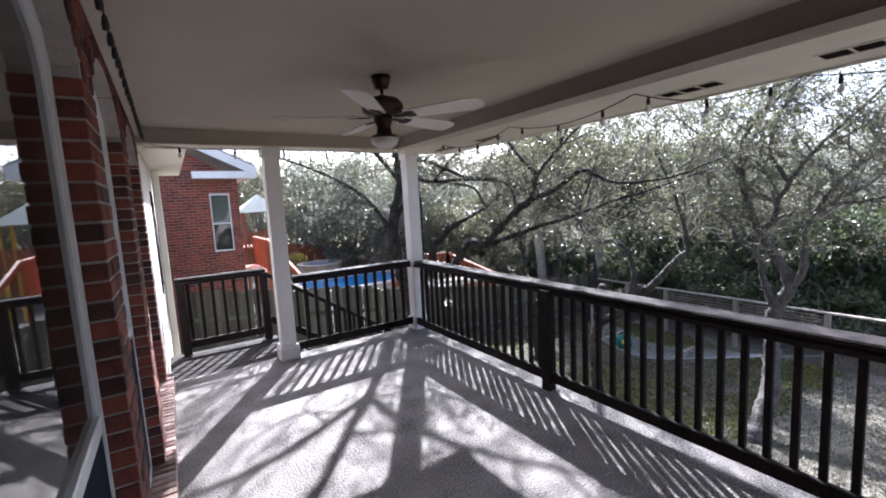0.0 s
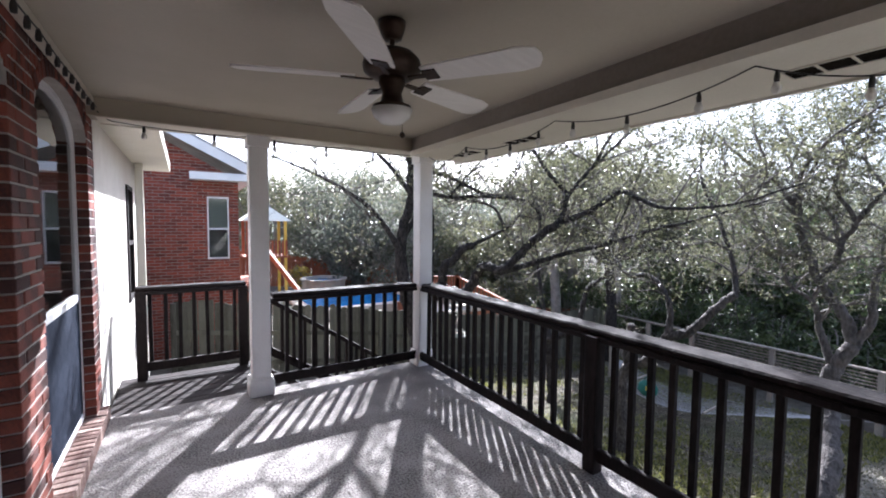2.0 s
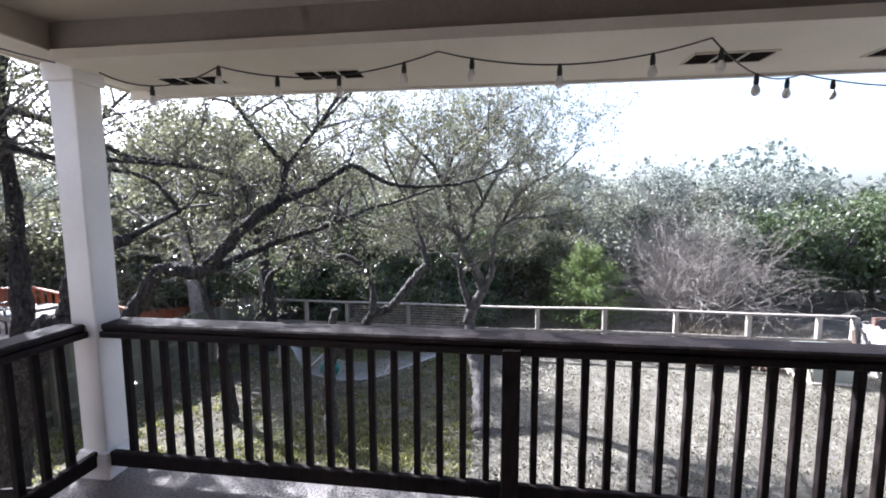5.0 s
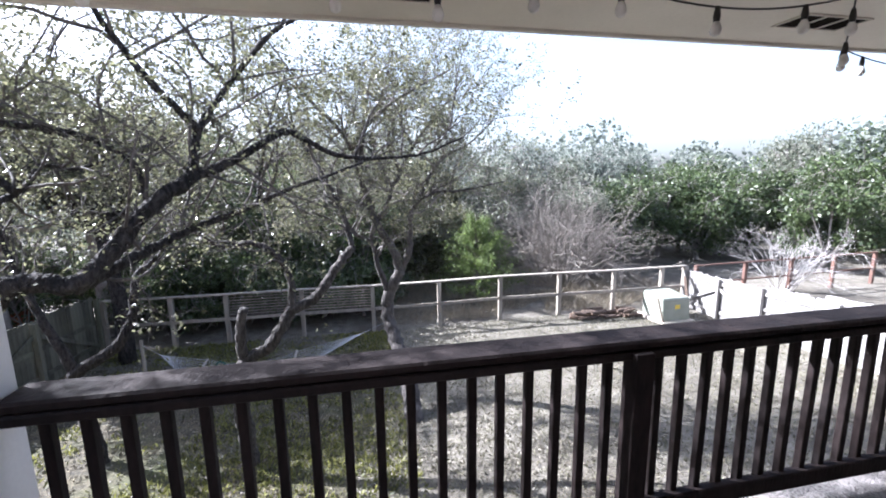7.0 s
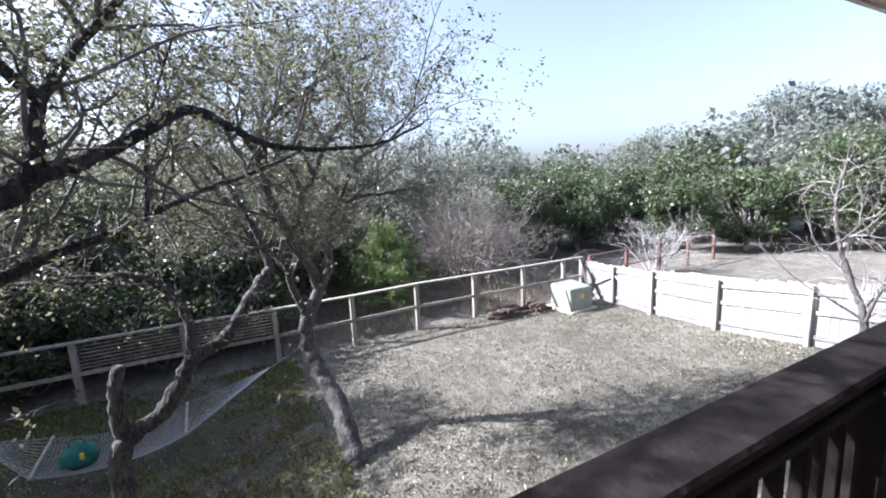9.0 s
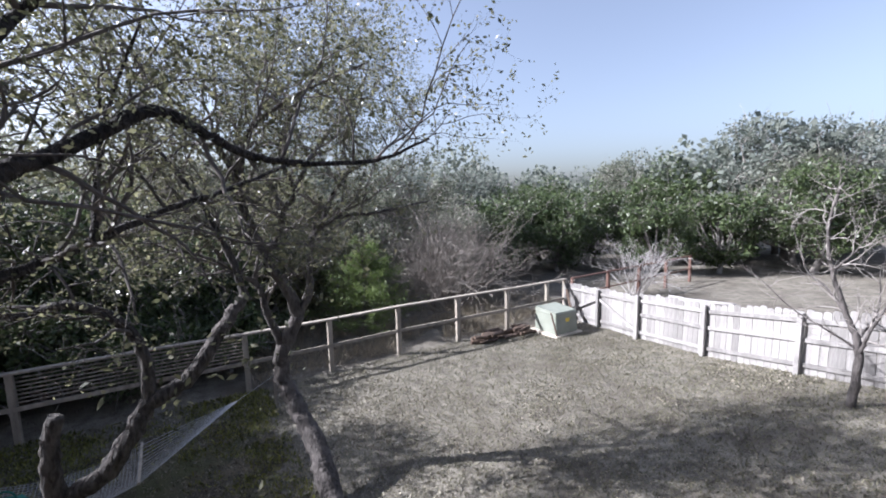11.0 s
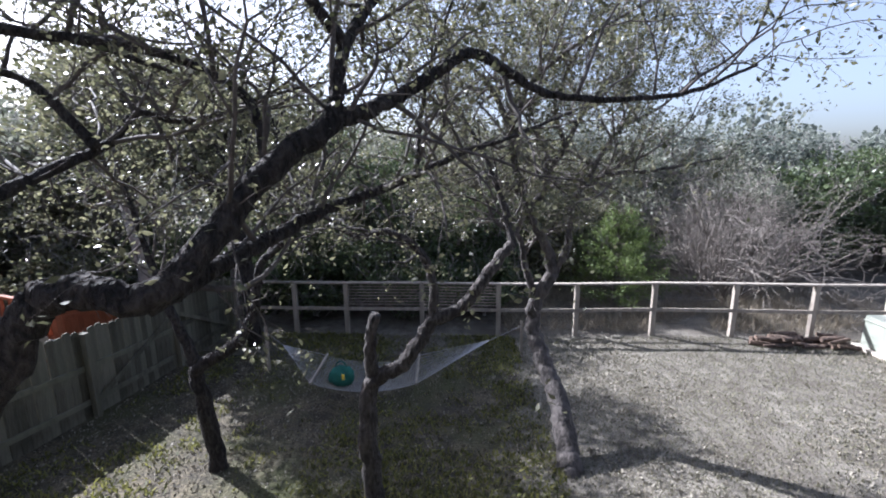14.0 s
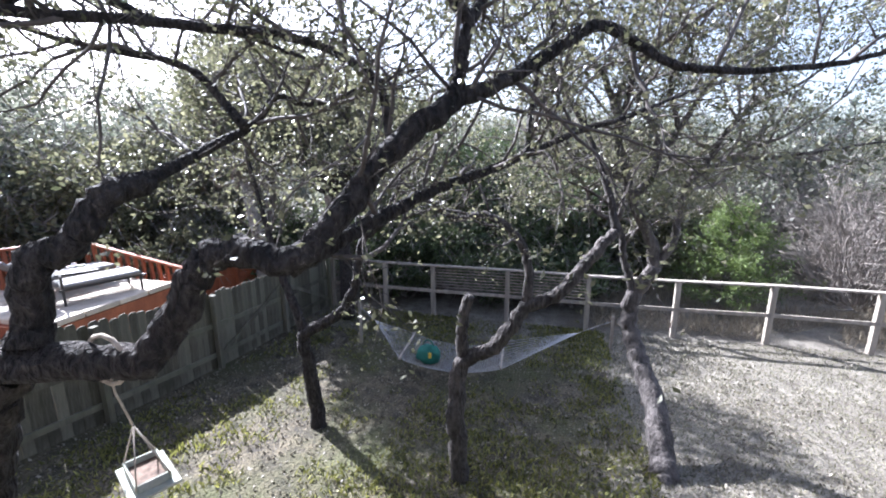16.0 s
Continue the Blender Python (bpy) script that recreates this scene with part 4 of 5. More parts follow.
grow("yard_tree", "dark crooked tree in the shade by the fence", "tree", t0, OAK, 14, shoots=(6.5, 6.0, 7.0), leaves=30, leaf=0.04, keep=lambda p: p.z > 0.0)


def crown_points(rng, centre, rx, ry, rz, n, blobs=26, fuzz=0.30):
    """Points on many small lumps that together make an uneven crown."""
    u = rng.normal(size=(blobs, 3))
    u /= np.linalg.norm(u, axis=1)[:, None]
    u *= rng.uniform(0.35, 1.0, (blobs, 1)) ** 0.6
    u[:, 2] = np.clip(u[:, 2], -0.95, 1)
    bc = np.array(centre) + u * np.array((rx, ry, rz)) * 0.78
    br = rng.uniform(0.6, 1.35, blobs) * fuzz * (rx + ry + rz) / 3
    k = rng.integers(0, blobs, n)
    d = rng.normal(size=(n, 3))
    d /= np.linalg.norm(d, axis=1)[:, None]
    r = rng.uniform(0.25, 1.0, n) ** 0.45 * rng.uniform(0.85, 1.12, n)
    return bc[k] + d * (br[k] * r)[:, None] * np.array((1.1, 1.1, 0.8)), bc


def wood_tree(x, y, h, r, leafmat, seed, label, n=5200, leaf=0.13, trunkmat=None, low=0.02, name="woodland_tree", slim=0.55, cat="tree", group="woodland beyond the fence", drop=0.0):
    """A tree or large bush: forked trunk, limbs to the lumps of its crown, and leaves."""
    rng = np.random.default_rng(seed)
    z = ground_z(x, y) - drop
    tree = thing(name, label, cat, (x, y, z), group)
    rz = h * (1 - low) / 2
    c = (x, y, z + h * low + rz)
    pts, bc = crown_points(rng, c, r, r, rz, n, blobs=int(18 + h * 3))
    g = Geo()
    fork = Vector((x + rng.normal() * 0.15, y + rng.normal() * 0.15, z + h * max(low, 0.12)))
    rt = 0.035 * h ** 0.8
    g.tube(smooth_line([(x, y, z - 0.15), (x + rng.normal() * 0.08, y + rng.normal() * 0.08, z + h * low * 0.5), fork], 3), [rt * (1.25 - 0.05 * i) for i in range(7)], 7)
    for b in bc:
        b = Vector(b)
        mid = fork.lerp(b, 0.55) + Vector(rng.normal(size=3)) * 0.12 * r
        line = smooth_line([fork, mid, b], 4)
        g.tube(line, [rt * 0.45 * (1 - 0.85 * i / (len(line) - 1)) for i in range(len(line))], 4)
    for b in bc:
        b = Vector(b)
        for i in range(9):
            q = b + Vector(rng.normal(size=3)) * 0.22 * r
            g.tube([b, b.lerp(q, 0.5) + Vector(rng.normal(size=3)) * 0.05 * r, q], [0.016, 0.012, 0.006], 3)
    hold(new("trunk", g.mesh("trunk", trunkmat or WOODTWIG)), tree)
    sz = leaf * rng.uniform(0.55, 1.4, n)
    hold(tagged(new("crown", leaf_mesh("crown", pts, sz, leafmat, rng, slim)), kind="stuff"), tree)
    return tree


def bare_bush(x, y, h, r, mat, seed, label, stems=60, name="bare_bush", spread=1.0):
    """Many thin forking stems from one foot."""
    rng = random.Random(seed)
    z = ground_z(x, y)
    bush = thing(name, label, "bush", (x, y, z), "brush beyond the fence")
    def shoot(p, d, ln, rad, depth):
        path = [p.copy()]
        n = 5
        for s in range(n):
            d = (d + Vector((rng.gauss(0, 1), rng.gauss(0, 1), rng.gauss(0, 1))) * 0.17).normalized()
            p = p + d * ln / n
            path.append(p.copy())
        g.tube(path, [rad * (1 - 0.6 * i / n) for i in range(n + 1)], 4 if depth == 0 else 3)
        if depth < 3:
            for i in range(rng.randint(3, 4)):
                q = path[rng.randint(2, n)]
                dd = (d + Vector((rng.gauss(0, 1), rng.gauss(0, 1), rng.gauss(0, 1))) * 0.55).normalized()
                shoot(q, dd, ln * rng.uniform(0.45, 0.7), rad * 0.5, depth + 1)

    for i in range(stems):
        a = rng.uniform(0, 2 * math.pi)
        s = rng.uniform(0.1, 1.0) * spread
        d = Vector((math.cos(a) * s * r / h * 1.3, math.sin(a) * s * r / h * 1.3, 1)).normalized()
        g = Geo()
        shoot(Vector((x + math.cos(a) * 0.2 * r * s, y + math.sin(a) * 0.2 * r * s, z - 0.05)), d, h * rng.uniform(0.45, 0.7), 0.014 * h ** 0.5, 0)
        hold(new("stem", g.mesh("stem", mat, False)), bush)
    return bush


# ---- plants and woods beyond the fence ----
def cedar_bush(x, y, h, r, seed, label):
    rng = np.random.default_rng(seed)
    z = ground_z(x, y)
    bush = thing("cedar_bush", label, "bush", (x, y, z), "brush beyond the fence")
    g = Geo()
    g.tube(smooth_line([(x, y, z - 0.1), (x + 0.03, y, z + h * 0.5), (x, y + 0.05, z + h * 0.95)], 4), [0.05 * (1 - 0.1 * i) for i in range(9)], 6)
    spots = []
    for i in range(150):
        f = rng.uniform(0.04, 0.97)
        a = rng.uniform(0, 2 * math.pi)
        reach = r * (1 - f) ** 0.6 * rng.uniform(0.65, 1.15)
        p0 = Vector((x, y, z + h * f * 0.8))
        p1 = p0 + Vector((math.cos(a) * reach, math.sin(a) * reach, 0.22 * h * rng.uniform(0.4, 1.1)))
        g.tube([p0, p0.lerp(p1, 0.5) - Vector((0, 0, 0.04)), p1], [0.012, 0.008, 0.003], 3)
        for k in range(110):
            q = p0.lerp(p1, rng.uniform(0.3, 1.03))
            spots.append((q.x + rng.normal() * 0.07, q.y + rng.normal() * 0.07, q.z + rng.normal() * 0.08))
    hold(new("stem", g.mesh("stem", TWIG)), bush)
    c = np.array(spots)
    hold(tagged(new("needles", leaf_mesh("needles", c, 0.10 * rng.uniform(0.6, 1.4, len(c)), CEDAR, rng, 0.22, 0, 0.25)), kind="stuff"), bush)


cedar_bush(16.6, -0.7, 3.5, 2.2, 21, "bright green young cedar behind the fence")
bare_bush(18.0, -5.0, 4.6, 3.3, BRUSHTWIG, 22, "large brown leafless brush behind the fence", 100)
bare_bush(14.6, -13.0, 3.0, 2.3, DEADTWIG, 23, "bleached dead bush by the fence corner", 20)
grow("bare_sapling", "small leafless tree in the lawn near the pale fence", "tree", [
    ([(5.14, -5.5, -2.4), (5.12, -5.5, -1.2), (5.31, -5.5, -0.63), (5.55, -5.45, 0.14), (5.65, -5.4, 0.94), (5.50, -5.4, 1.7)], 0.075, 0.012),
    ([(5.12, -5.5, -1.3), (4.95, -5.3, -0.75), (4.75, -5.2, -0.2), (4.6, -5.1, 0.6)], 0.032, 0.008),
    ([(5.31, -5.5, -0.63), (5.65, -5.6, -0.2), (5.99, -5.7, 0.07), (6.31, -5.8, 0.91)], 0.030, 0.007),
    ([(5.12, -5.5, -1.2), (5.5, -5.3, -0.9), (6.0, -5.2, -0.6), (6.5, -5.1, -0.1)], 0.024, 0.006),
    ([(5.55, -5.45, 0.14), (5.2, -5.3, 0.6), (4.99, -5.2, 1.1)], 0.022, 0.006),
    ([(5.14, -5.5, -1.0), (5.0, -5.8, -0.5), (5.1, -6.1, 0.2)], 0.022, 0.006)], (PALEBARK, WOODTWIG, OAKLEAF), 24, shoots=(5.5, 5.0, 3.0), lengths=(0.75, 0.4, 0.25), leaves=0, bark_sides=8, thick=0.014)

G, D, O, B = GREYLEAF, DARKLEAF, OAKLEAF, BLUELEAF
LAB = {id(G): "grey-green live oak in the woods beyond the fence", id(D): "dark evergreen tree in the woods beyond the fence", id(O): "olive-leaved oak in the woods beyond the fence", id(B): "far tree on the wooded slope, haze put into its leaf colour"}
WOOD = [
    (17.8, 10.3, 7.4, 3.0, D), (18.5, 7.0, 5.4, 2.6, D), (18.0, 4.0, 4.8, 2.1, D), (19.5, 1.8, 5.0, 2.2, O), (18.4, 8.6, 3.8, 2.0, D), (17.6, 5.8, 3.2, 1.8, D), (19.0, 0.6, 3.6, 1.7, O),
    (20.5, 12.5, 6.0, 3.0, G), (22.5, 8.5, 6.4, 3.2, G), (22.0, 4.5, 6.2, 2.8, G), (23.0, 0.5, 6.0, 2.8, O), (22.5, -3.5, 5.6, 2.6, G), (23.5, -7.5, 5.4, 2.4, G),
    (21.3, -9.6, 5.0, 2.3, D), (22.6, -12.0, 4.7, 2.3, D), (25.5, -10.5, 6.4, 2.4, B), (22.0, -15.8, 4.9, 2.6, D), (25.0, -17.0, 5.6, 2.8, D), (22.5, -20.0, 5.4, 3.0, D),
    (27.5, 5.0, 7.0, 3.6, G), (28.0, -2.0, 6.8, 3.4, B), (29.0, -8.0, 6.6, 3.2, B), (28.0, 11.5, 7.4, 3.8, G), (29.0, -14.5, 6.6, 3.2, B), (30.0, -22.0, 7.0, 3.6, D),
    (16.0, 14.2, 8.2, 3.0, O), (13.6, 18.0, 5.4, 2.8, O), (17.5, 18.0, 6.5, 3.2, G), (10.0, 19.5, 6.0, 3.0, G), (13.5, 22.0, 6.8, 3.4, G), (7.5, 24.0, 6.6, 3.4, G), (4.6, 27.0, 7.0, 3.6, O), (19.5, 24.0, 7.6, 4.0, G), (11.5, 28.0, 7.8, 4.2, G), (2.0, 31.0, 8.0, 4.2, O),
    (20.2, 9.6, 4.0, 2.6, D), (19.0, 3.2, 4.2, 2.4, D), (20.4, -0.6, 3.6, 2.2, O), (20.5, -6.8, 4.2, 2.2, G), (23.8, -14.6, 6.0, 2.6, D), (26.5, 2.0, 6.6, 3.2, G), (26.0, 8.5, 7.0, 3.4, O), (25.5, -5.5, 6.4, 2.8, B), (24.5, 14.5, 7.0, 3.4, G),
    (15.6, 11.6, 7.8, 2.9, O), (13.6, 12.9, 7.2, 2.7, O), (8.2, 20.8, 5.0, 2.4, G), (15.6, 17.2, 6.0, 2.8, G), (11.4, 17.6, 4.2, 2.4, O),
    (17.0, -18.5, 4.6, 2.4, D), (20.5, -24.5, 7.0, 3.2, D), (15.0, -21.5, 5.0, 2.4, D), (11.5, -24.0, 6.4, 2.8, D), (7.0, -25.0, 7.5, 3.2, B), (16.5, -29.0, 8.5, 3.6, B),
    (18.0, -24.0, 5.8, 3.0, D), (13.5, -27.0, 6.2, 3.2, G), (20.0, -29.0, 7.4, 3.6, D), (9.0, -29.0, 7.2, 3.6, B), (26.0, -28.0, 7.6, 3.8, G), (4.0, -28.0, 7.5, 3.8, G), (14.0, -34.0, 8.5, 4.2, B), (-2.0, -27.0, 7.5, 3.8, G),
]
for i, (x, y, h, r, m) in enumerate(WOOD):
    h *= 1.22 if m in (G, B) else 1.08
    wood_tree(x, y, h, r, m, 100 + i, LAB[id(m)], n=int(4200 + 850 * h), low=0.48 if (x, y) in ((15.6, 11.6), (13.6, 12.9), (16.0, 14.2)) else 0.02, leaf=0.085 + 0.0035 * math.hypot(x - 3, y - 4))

for i, (x, y, h, r, m) in enumerate([(14.6, 13.4, 2.7, 1.9, D), (16.8, 12.6, 3.0, 2.0, D), (13.2, 15.0, 2.6, 1.8, O), (15.2, 15.6, 2.9, 2.0, D), (17.8, 15.8, 3.4, 2.3, D), (12.0, 14.6, 2.3, 1.6, O),
                                     (15.6, 10.4, 2.6, 1.6, D), (15.3, 8.9, 2.2, 1.4, D), (16.0, 7.6, 2.7, 1.6, D), (15.4, 6.3, 2.1, 1.4, D), (16.1, 5.0, 2.6, 1.6, D), (15.7, 3.7, 1.9, 1.2, D), (17.2, 9.4, 3.2, 1.8, D), (17.3, 3.0, 2.5, 1.5, D)]):
    wood_tree(x, y, h, r, m, 240 + i, "dense low evergreen bush under the trees", n=7500, leaf=0.11, low=0.02, name="understory_bush", cat="bush", group="understory behind the side fence")

wood_tree(12.9, 9.8, 6.8, 3.0, O, 290, "olive-leaved oak leaning over the fence corner", n=19000, leaf=0.075, low=0.5, name="corner_oak", group="", trunkmat=BARK)

# far wooded slopes, one mass of crowns
frng = np.random.default_rng(77)
fc, fs = [], []
far_trunks = Geo()
for i in range(230):
    a = radians(frng.uniform(-25, 190))
    dist = frng.uniform(33, 90)
    x, y = 3 + dist * math.sin(a), 4 + dist * math.cos(a)
    h, r = frng.uniform(6.5, 10.5), frng.uniform(3.4, 5.5)
    z = ground_z(x, y)
    pts, bc = crown_points(frng, (x, y, z + h * 0.55), r, r, h * 0.5, 900, 16, 0.32)
    fc.append(pts)
    fs.append(frng.uniform(0.25, 0.65, 900))
    far_trunks.tube([Vector((x, y, z - 0.2)), Vector((x, y, z + h * 0.5))], [0.25, 0.12], 5)
woods = thing("far_woods", "grey-green woods on the far slope, haze put into the leaf colour", "woods", (40, 0, ground_z(40, 0)), "", "stuff")
hold(tagged(new("trunks", far_trunks.mesh("trunks", TWIG)), kind="stuff"), woods)
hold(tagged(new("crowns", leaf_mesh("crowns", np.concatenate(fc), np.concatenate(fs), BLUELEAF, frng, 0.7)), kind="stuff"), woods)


# ---- ground cover ----
def scatter(n, x0, x1, y0, y1, rng, keep=None):
    x, y = rng.uniform(x0, x1, n), rng.uniform(y0, y1, n)
    c = np.array([(a, b, ground_z(a, b)) for a, b in zip(x, y)])
    if keep:
        c = c[[keep(*p) for p in c]]
    return c


grng = np.random.default_rng(5)
# leaf-mulch bed under the trees, lying on the lawn, its colour darkened for shade
MULCH = surface("shade_toned_mulch", (0.022, 0.018, 0.012), (0.125, 0.105, 0.066), 4.0, 0.95, 1.0, 28, stain=(0.055, 0.058, 0.02), fleck=1.4, deep=0.03)
mx, my = np.arange(3.0, 13.0, 0.2), np.arange(2.4, 10.9, 0.2)
mv, mf, mi = [], [], {}


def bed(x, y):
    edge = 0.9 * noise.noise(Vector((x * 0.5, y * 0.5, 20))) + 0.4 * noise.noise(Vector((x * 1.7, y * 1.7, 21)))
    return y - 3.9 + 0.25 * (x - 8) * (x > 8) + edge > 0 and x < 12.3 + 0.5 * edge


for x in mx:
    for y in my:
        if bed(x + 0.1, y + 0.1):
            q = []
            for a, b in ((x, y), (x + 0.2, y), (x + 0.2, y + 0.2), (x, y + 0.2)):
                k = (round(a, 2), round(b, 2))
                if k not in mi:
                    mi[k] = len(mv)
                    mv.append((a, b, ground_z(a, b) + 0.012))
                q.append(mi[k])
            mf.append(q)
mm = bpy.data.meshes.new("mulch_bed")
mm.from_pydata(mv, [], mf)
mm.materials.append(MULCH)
tagged(new("mulch_bed", mm), "leaf mulch under the trees, darkened in colour for tree shade", "ground cover", "", "structure")
c = scatter(70000, 3.2, 13.7, -7.0, 10.8, grng, lambda x, y, z: noise.noise(Vector((x * 0.5, y * 0.5, 9))) + 0.5 * noise.noise(Vector((x * 2.3, y * 2.3, 5))) > (0.12 if y < 0.5 else -0.45))
c[:, 2] += 0.006
tagged(new("fallen_leaves", leaf_mesh("fallen_leaves", c, 0.055 * grng.uniform(0.5, 1.3, len(c)), LITTER, grng, 0.55)), "dry brown leaves fallen over the lawn", "leaf litter", "", "stuff")
c = scatter(150000, 3.2, 13.8, -7.5, 10.8, grng, lambda x, y, z: not bed(x, y))
tagged(new("lawn_grass", leaf_mesh("lawn_grass", c, 0.055 * grng.uniform(0.5, 1.4, len(c)), GRASSBLADE, grng, 0.2, 0, 0.4)), "short dry winter grass", "grass", "", "stuff")
c = scatter(90000, 3.4, 13.8, 3.0, 10.6, grng, lambda x, y, z: noise.noise(Vector((x * 0.45, y * 0.45, 4))) + 0.6 * noise.noise(Vector((x * 2.1, y * 2.1, 7))) + 0.35 * (x < 8.5) + 0.45 * (x > 12.6) > random.uniform(-0.15, 0.6))
tagged(new("green_grass", leaf_mesh("green_grass", c, 0.09 * grng.uniform(0.5, 1.4, len(c)), GREENGRASS, grng, 0.26, 0, 0.3)), "patchy green grass under the trees", "grass", "", "stuff")
c = scatter(26000, 14.05, 21.0, -9.0, 3.2, grng, lambda x, y, z: noise.noise(Vector((x * 0.6, y * 0.6, 2))) > -0.2)
tagged(new("tall_dry_grass", leaf_mesh("tall_dry_grass", c, 0.42 * grng.uniform(0.4, 1.3, len(c)), DRYGRASS, grng, 0.035, 0, 0.7)), "tall straw-coloured grass behind the fence", "grass", "", "stuff")


# ---- things in the yard ----
def utility_box(x, y):
    z = ground_z(x, y)
    u = thing("utility_box", "pale green steel utility box on a concrete pad", "utility box", (x, y, z))
    part("pad", box(x - 0.62, y - 0.62, z - 0.05, x + 0.62, y + 0.62, z + 0.07, 0.01), STONE, u, "concrete pad")
    bm = bmesh.new()
    vs = [bm.verts.new((x + a, y + b, z + c)) for a, b, c in ((-0.5, -0.5, 0.07), (0.5, -0.5, 0.07), (0.5, 0.5, 0.07), (-0.5, 0.5, 0.07), (-0.44, -0.48, 0.80), (0.5, -0.48, 0.86), (0.5, 0.48, 0.86), (-0.44, 0.48, 0.80))]
    for f in ((3, 2, 1, 0), (4, 5, 6, 7), (0, 1, 5, 4), (1, 2, 6, 5), (2, 3, 7, 6), (3, 0, 4, 7)):
        bm.faces.new([vs[i] for i in f])
    bmesh.ops.bevel(bm, geom=bm.edges[:], offset=0.02, segments=2, affect="EDGES")
    part("cabinet", bm, BOXGREEN, u)
    part("lid_lip", box(x - 0.47, y - 0.51, 0.72 + z, x + 0.51, y + 0.51, 0.75 + z, 0.008), BOXGREEN, u)
    # Dark beam added where the lid's slanted side lies in shade.
    part("side_flap", beam((x - 0.41, y + 0.66, z + 0.84), (x - 0.53, y + 0.50, z + 0.05), 0.05, 0.03), LOGBARK, u, "dark strip for the shaded side of the lid")
    part("warning_label", box(x - 0.475, y - 0.12, z + 0.45, x - 0.462, y + 0.05, z + 0.58), YELLOW, u, "small yellow warning label")


utility_box(12.75, -6.1)

pile = thing("firewood_pile", "low heap of dark firewood logs near the fence", "firewood", (13.35, -4.2, ground_z(13.35, -4.2)))
lr = random.Random(8)
for i in range(34):
    y = lr.uniform(-5.35, -3.1)
    x = 13.35 + lr.uniform(-0.22, 0.22)
    lay = lr.choice((0, 0, 1, 2))
    z = ground_z(x, y) + 0.06 + lay * 0.085
    g = Geo()
    d = Vector((lr.uniform(-0.35, 0.35), 1, lr.uniform(-0.12, 0.12))).normalized() * lr.uniform(0.2, 0.34)
    r = lr.uniform(0.04, 0.075)
    p = Vector((x, y, z))
    g.tube([p - d, p - d * 0.3, p + d * 0.4, p + d], [r * 0.95, r * 1.05, r, r * 0.9], 8, 0.14, lr)
    hold(new("log", g.mesh("log", LOGBARK, False)), pile)

# hammock between a stake and a far stake
ham = thing("hammock", "grey net hammock with spreader bars hung between stakes", "hammock", (10.4, 5.8, -2.7))
hl, hr = Vector((11.4, 8.7, -2.05)), Vector((12.6, 2.95, -2.32))
e0, e1 = Vector((10.3, 7.15, -2.34)), Vector((10.4, 5.25, -2.36))
axis_h = (e1 - e0).normalized()
side_h = Vector((axis_h.y, -axis_h.x, 0)).normalized()
for p in (hl, hr):
    z = ground_z(p.x, p.y)
    part("stake", beam((p.x, p.y, z - 0.1), (p.x, p.y, p.z + 0.12), 0.055, 0.055), POSTWOOD, ham, "wooden stake")


def ham_pt(u, v):
    p = e0.lerp(e1, u) + side_h * ((v - 0.5) * 1.15)
    p.z -= 0.20 * 4 * u * (1 - u) * 0.8 + 0.10 * (1 - (2 * v - 1) ** 2)
    return p


net = Geo()
for i in range(27):
    net.tube([ham_pt(j / 14, i / 26) for j in range(15)], [0.0035] * 15, 4)
for j in range(41):
    net.tube([ham_pt(j / 40, i / 10) for i in range(11)], [0.0035] * 11, 4)
hold(new("net", net.mesh("net", NET, False)), ham)
for u in (0, 1):
    part("spreader_bar", beam(ham_pt(u, -0.03), ham_pt(u, 1.03), 0.035, 0.035), POSTWOOD, ham)
    top = hl if u == 0 else hr
    for i in range(14):
        cord = Geo()
        cord.tube([ham_pt(u, i / 13), top.lerp(ham_pt(u, 0.5), 0.35), top], [0.005, 0.006, 0.006], 4)
        hold(new("cord", cord.mesh("cord", NET, False)), ham)
bagc = ham_pt(0.26, 0.74) + Vector((0, 0, 0.19))
bm = bmesh.new()
bmesh.ops.create_icosphere(bm, subdivisions=3, radius=1.0)
for v in bm.verts:
    q = v.co.copy()
    s = 1 + 0.20 * noise.noise(q * 2.3)
    v.co = Vector((bagc.x + q.x * 0.16 * s, bagc.y + q.y * 0.24 * s, bagc.z + max(q.z, -0.75) * 0.21 * s))
bag = part("garden_bag", bm, TEAL, None, "", True)
tagged(bag, "dark teal cloth bag lying on the hammock", "bag")
loop = Geo()
loop.tube([bagc + Vector((0.02 * math.cos(i * math.pi / 8), 0.11 * math.cos(i * math.pi / 8), 0.17 + 0.13 * math.sin(i * math.pi / 8))) for i in range(9)], [0.012] * 9, 6)
hold(new("handle", loop.mesh("handle", TEAL)), bag)
part("tag", box(bagc.x - 0.185, bagc.y - 0.10, bagc.z + 0.02, bagc.x - 0.155, bagc.y - 0.05, bagc.z + 0.12, 0.004), YELLOW, bag, "small yellow tag")

# bird feeder on a rope
fd = Vector((4.32, 6.50, -0.20))
feeder = thing("hanging_feeder", "pale wooden tray feeder hung from a limb by rope", "bird feeder", fd)
rp = Geo()
rp.tube([Vector((4.25, 6.53, 0.42)), Vector((4.26, 6.53, 0.30)), Vector((4.30, 6.51, 0.10))], [0.006] * 3, 6)
rp.tube([Vector((4.25 + 0.0 * i, 6.53 + 0.115 * math.cos(i * math.pi / 6), 0.48 + 0.125 * math.sin(i * math.pi / 6))) for i in range(13)], [0.011] * 13, 6)
hold(new("rope", rp.mesh("rope", ROPE)), feeder)
th = radians(-28)
cx, cy = Vector((math.cos(th), math.sin(th), 0)), Vector((-math.sin(th), math.cos(th), 0))
ln = Geo()
